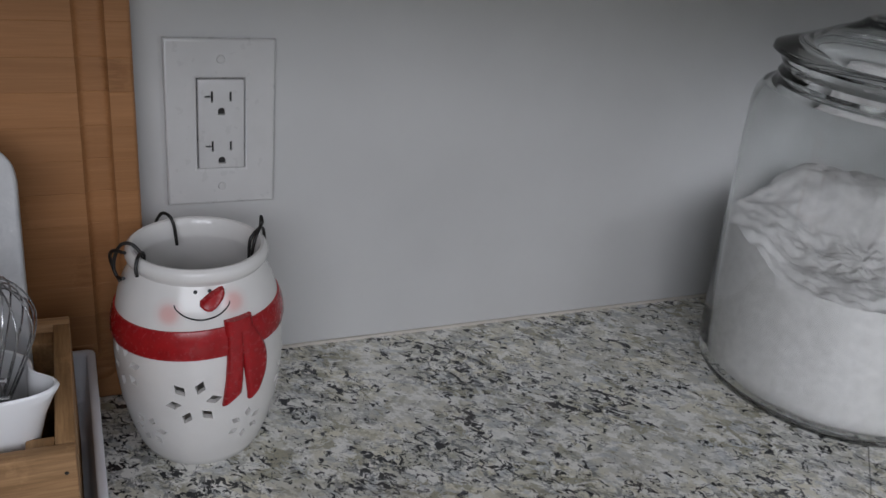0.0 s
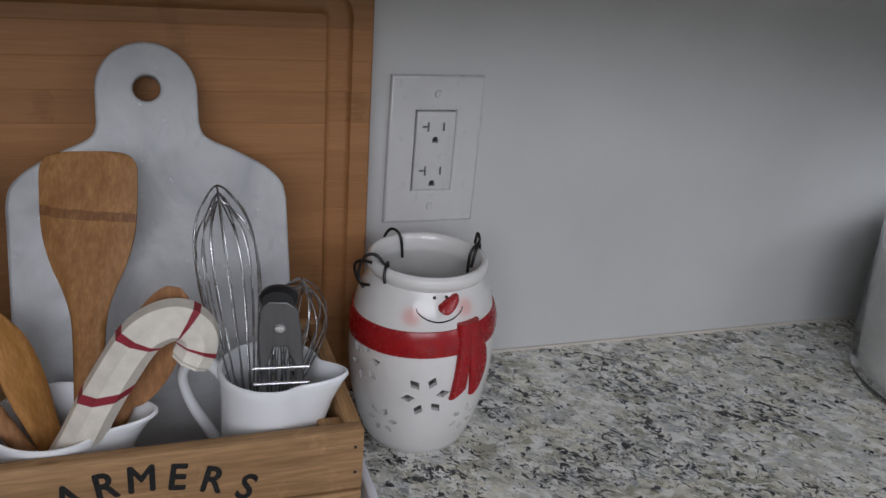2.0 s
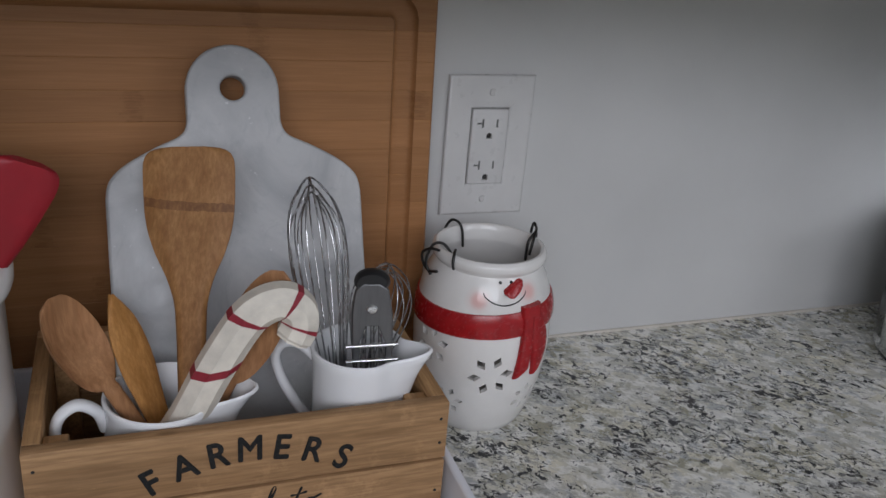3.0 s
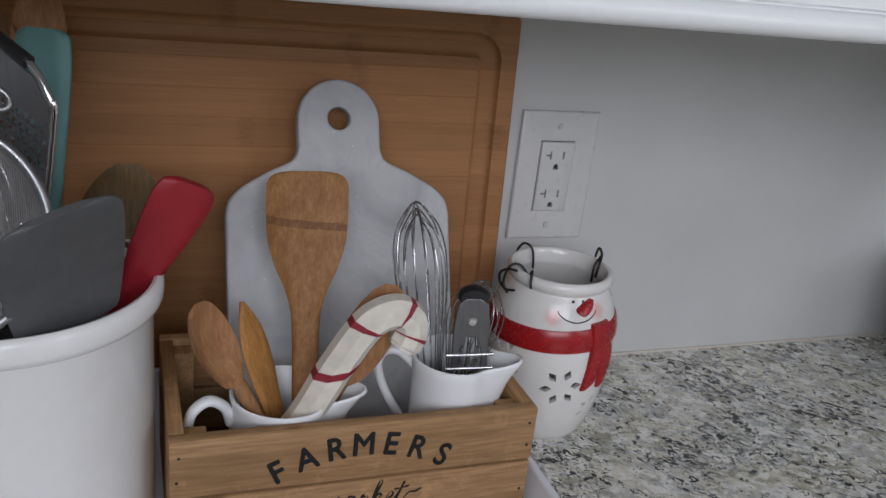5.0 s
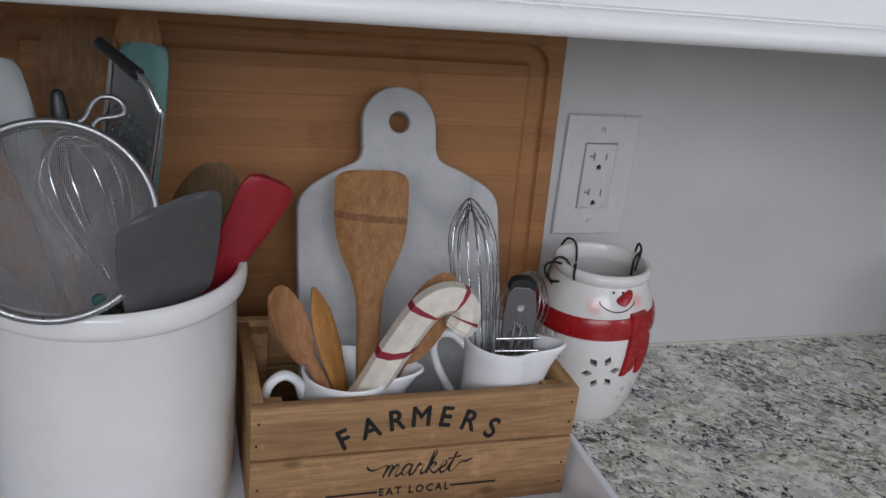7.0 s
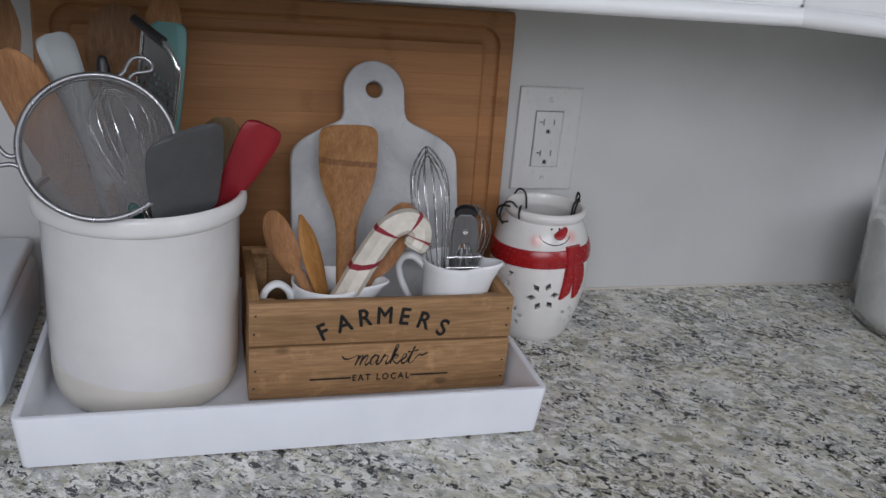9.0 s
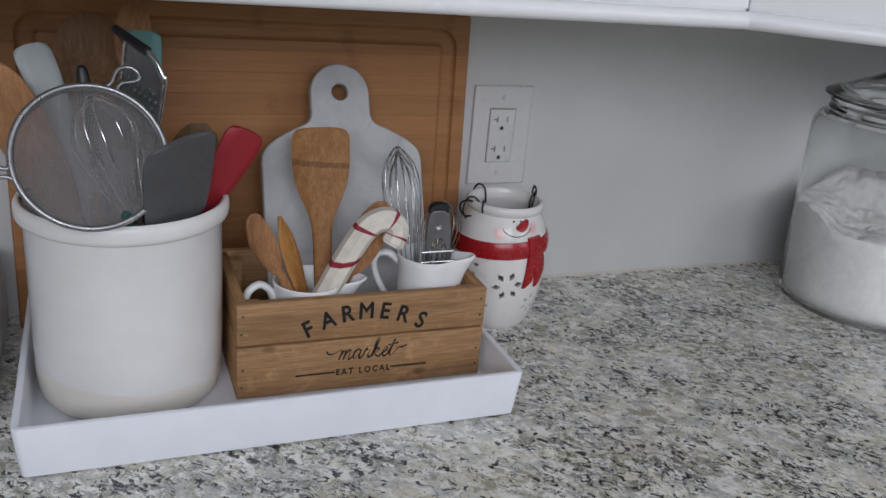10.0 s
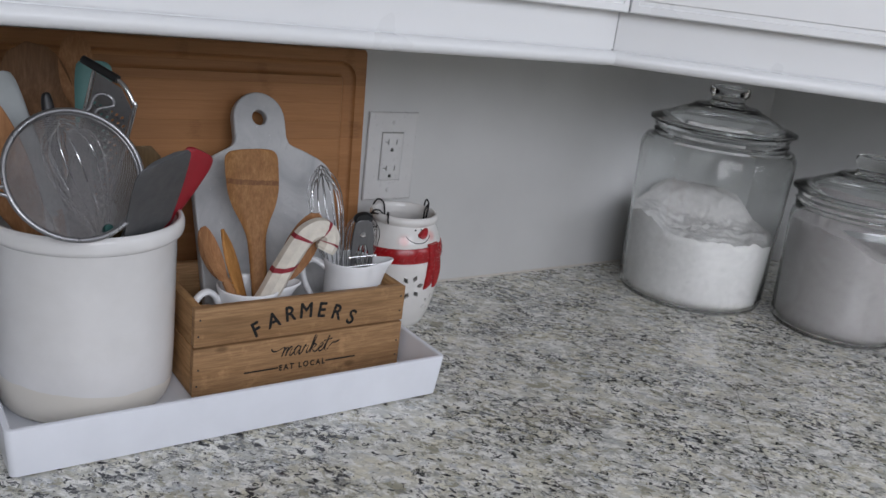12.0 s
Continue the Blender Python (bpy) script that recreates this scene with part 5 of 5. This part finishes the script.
# black handled tool
black = thing("ladle", foot(0.0, 0.0), "ladle standing with its black handle up in the crock", "ladle")
part("handle", tube(spline([(-0.4790, -0.1640, 1.2150), (-0.4788, -0.1644, 1.2125), (-0.4783, -0.1655, 1.2060), (-0.4770, -0.1680, 1.1940), (-0.474, -0.1735, 1.165), (-0.467, -0.1825, 1.110)], 6),
                    lambda t: 0.0074 * math.sqrt(max(0.03, min(1.0, 1.9 * t))) - 0.003 * t, 16, flat=0.75, up=(0, 1, 0)), BLACK, black)
part("shaft", tube([(-0.468, -0.182, 1.112), foot(0.0, 0.0)], 0.003, 10), STEEL, black)

# strainer
strainer = thing("strainer", foot(0.02, -0.03), "round steel wire mesh strainer resting on the crock's rim", "strainer")
SN = Vector((0.08, -0.87, 0.47)).normalized()
SP = Vector((-0.4745, -0.2610, 1.1615))
SM = SN.to_track_quat("Z", "Y").to_matrix().to_4x4()
SM.translation = SP
SRAD = 0.0570


def on_ring(deg, r=SRAD, z=0.0):
    return SM @ Vector((r * math.cos(radians(deg)), r * math.sin(radians(deg)), z))


part("rim", joined(tube([on_ring(4 * k) for k in range(90)], 0.0025, 10, True), tube([on_ring(4 * k, SRAD - 0.0012, -0.0042) for k in range(90)], 0.0019, 8, True)), STEEL, strainer, "steel rim")


def bowl_depth(x, y):
    q = (x * x + y * y) / (SRAD * SRAD)
    return -0.036 * math.sqrt(max(0.0, 1 - q ** 1.3))


step = 0.0011
count = int(SRAD / step)
verts, faces = [], []
for axis_ in (0, 1):
    for k in range(-count, count + 1):
        a = k * step
        half_ = math.sqrt(max(0.0, (SRAD - 0.0005) ** 2 - a * a))
        if half_ < 0.004:
            continue
        n = 26
        base = len(verts)
        for i in range(n + 1):
            b = -half_ + 2 * half_ * i / n
            x, y = (a, b) if axis_ == 0 else (b, a)
            z = bowl_depth(x, y) + (0.0001 if axis_ else -0.0001)
            r = 0.00023
            for dx, dz in ((-r, 0), (0, r), (r, 0), (0, -r)):
                verts.append(SM @ (Vector((x + dx, y, z + dz)) if axis_ == 0 else Vector((x, y + dx, z + dz))))
        for i in range(n):
            for q in range(4):
                q2 = (q + 1) % 4
                faces.append((base + 4 * i + q, base + 4 * i + q2, base + 4 * i + 4 + q2, base + 4 * i + 4 + q))
tagged(part("wire_mesh", mesh_of("wire_mesh", verts, faces), MESHWIRE, strainer, "fine woven steel mesh"), kind="stuff")
EAR = [(-0.012, 0.0003), (-0.0075, 0.0018), (-0.0048, 0.0065), (-0.0042, 0.0135), (-0.0022, 0.0195), (0.0028, 0.0232), (0.0078, 0.0220), (0.0098, 0.0172), (0.0068, 0.0125), (0.0022, 0.0085), (0.0002, 0.0040), (0.0015, 0.0)]
for mid in (66, 187):
    loop = [on_ring(mid - math.degrees(aside / SRAD), SRAD + away) for aside, away in EAR]
    part("rest_ear", tube(spline(loop, 6), 0.0018, 8), STEEL, strainer, "bent steel wire ear")
part("handle", tube(spline([on_ring(296, SRAD - 0.004, -0.008), on_ring(296, SRAD - 0.002, -0.020), foot(0.012, -0.03, 0.12), foot(0.03, 0.02)], 6), 0.0040, 12), GREENHANDLE, strainer, "dark teal handle sunk in the crock")
# whisk behind the strainer
whisk("steel balloon whisk behind the strainer in the crock", foot(0.0, -0.02), (-0.437, -0.214, 1.080), (-0.474, -0.196, 1.196), 0.027, 6, 0.0008, CHROME)
crock_tool("steel_tongs", paddle((-0.4600, -0.200, 1.188), foot(0.015, 0.0), (1, -0.2, 0.2), [(0, 0.007), (0.6, 0.008), (0.9, 0.0100), (0.985, 0.0095), (1, 0.006)], 0.002), STEEL, "flat steel tongs standing in the crock", "tongs")

# grater
grater = thing("hand_grater", foot(0.03, 0.0), "flat steel hand grater with a black grip in the crock", "grater")
gl, gr = Vector((-0.4500, -0.1840, 1.2530)), Vector((-0.4125, -0.2270, 1.2345))
down = (Vector((-0.427, -0.185, 1.035)) - (gl + gr) / 2)
GM = basis((gl + gr) / 2 + down.normalized() * 0.006, gr - gl, -down)
gw = (gr - gl).length / 2
slots = []
for i in range(17):
    for j in range(6):
        x = -gw + 0.0215 + j * (2 * gw - 0.0295) / 5 + (0.0016 if i % 2 else -0.0016)
        slots.append([(x - 0.0019, -0.0345 - 0.0072 * i), (x + 0.0014, -0.0322 - 0.0072 * i), (x + 0.0019, -0.0296 - 0.0072 * i), (x - 0.0014, -0.0312 - 0.0072 * i)])
blade = part("blade", plate([[(-gw + 0.015, -0.19), (gw - 0.003, -0.19), (gw - 0.003, -0.020), (gw - 0.018, -0.006), (-gw + 0.015, -0.004)]] + slots, 0.0012, 0.0, GM), STEEL, grater)
teeth = []
tooth = mesh_of("tooth", [(-0.0016, -0.0012, 0), (0.0016, -0.0012, 0), (0.0016, 0.0006, 0), (-0.0016, 0.0006, 0), (-0.0012, -0.0012, 0.0014), (0.0012, -0.0012, 0.0014)], [(0, 1, 2, 3), (0, 1, 5, 4), (1, 2, 5), (3, 0, 4), (2, 3, 4, 5)])
for slot in slots:
    teeth.append(moved(tooth, GM @ Matrix.Translation((slot[1][0], slot[1][1] - 0.0026, 0.0006)) @ Matrix.Rotation(math.pi, 4, "Z")))
part("teeth", joined(*teeth), CHROME, blade, "raised grating teeth")
part("wire_frame", moved(tube(spline([(-gw + 0.012, -0.19, 0), (-gw + 0.012, -0.03, 0), (-gw + 0.012, -0.004, 0), (-gw + 0.015, 0.0, 0), (gw * 0.15, 0.0, 0), (gw * 0.55, -0.0040, 0), (gw - 0.003, -0.0145, 0), (gw, -0.03, 0), (gw, -0.19, 0)], 6), 0.0021, 10), GM), CHROME, grater, "bent wire frame")
part("grip", moved(tube([(-gw - 0.002, 0.0015, 0), (gw * 0.22, 0.0, 0)], 0.0039, 14), GM), BLACK, grater, "black plastic grip")

# ---------------------------------------------------------------- beside the tray
bread = thing("bread_box", (-0.70, -0.13, TOP), "white enamelled bread box beside the tray", "bread box")
part("body", box(-0.86, -0.235, TOP + 0.004, -0.566, -0.03, 0.988, 0.012, 4), APPLIANCE, bread)
part("lid", box(-0.858, -0.233, 0.9885, -0.568, -0.032, 1.003, 0.006, 3), APPLIANCE, bread)
for x in (-0.84, -0.59):
    for y in (-0.215, -0.05):
        part("foot", box(x - 0.008, y - 0.008, TOP, x + 0.008, y + 0.008, TOP + 0.006), BLACK, bread)

# ---------------------------------------------------------------- what belongs together
for ob in list(scene.objects):
    if ob.parent is None:
        kind_ = ob.name.split(".")[0]
        if kind_ in ("wooden_spoon", "wooden_turner", "wooden_spreader"):
            tagged(ob, group="wooden utensils")
        elif kind_ == "silicone_spatula":
            tagged(ob, group="silicone spatulas in the crock")
        elif kind_ == "whisk":
            tagged(ob, group="steel whisks")
        elif kind_ == "storage_jar":
            tagged(ob, group="glass storage jars in the corner")
        elif kind_ == "cream_jug":
            tagged(ob, group="cream jugs in the crate")
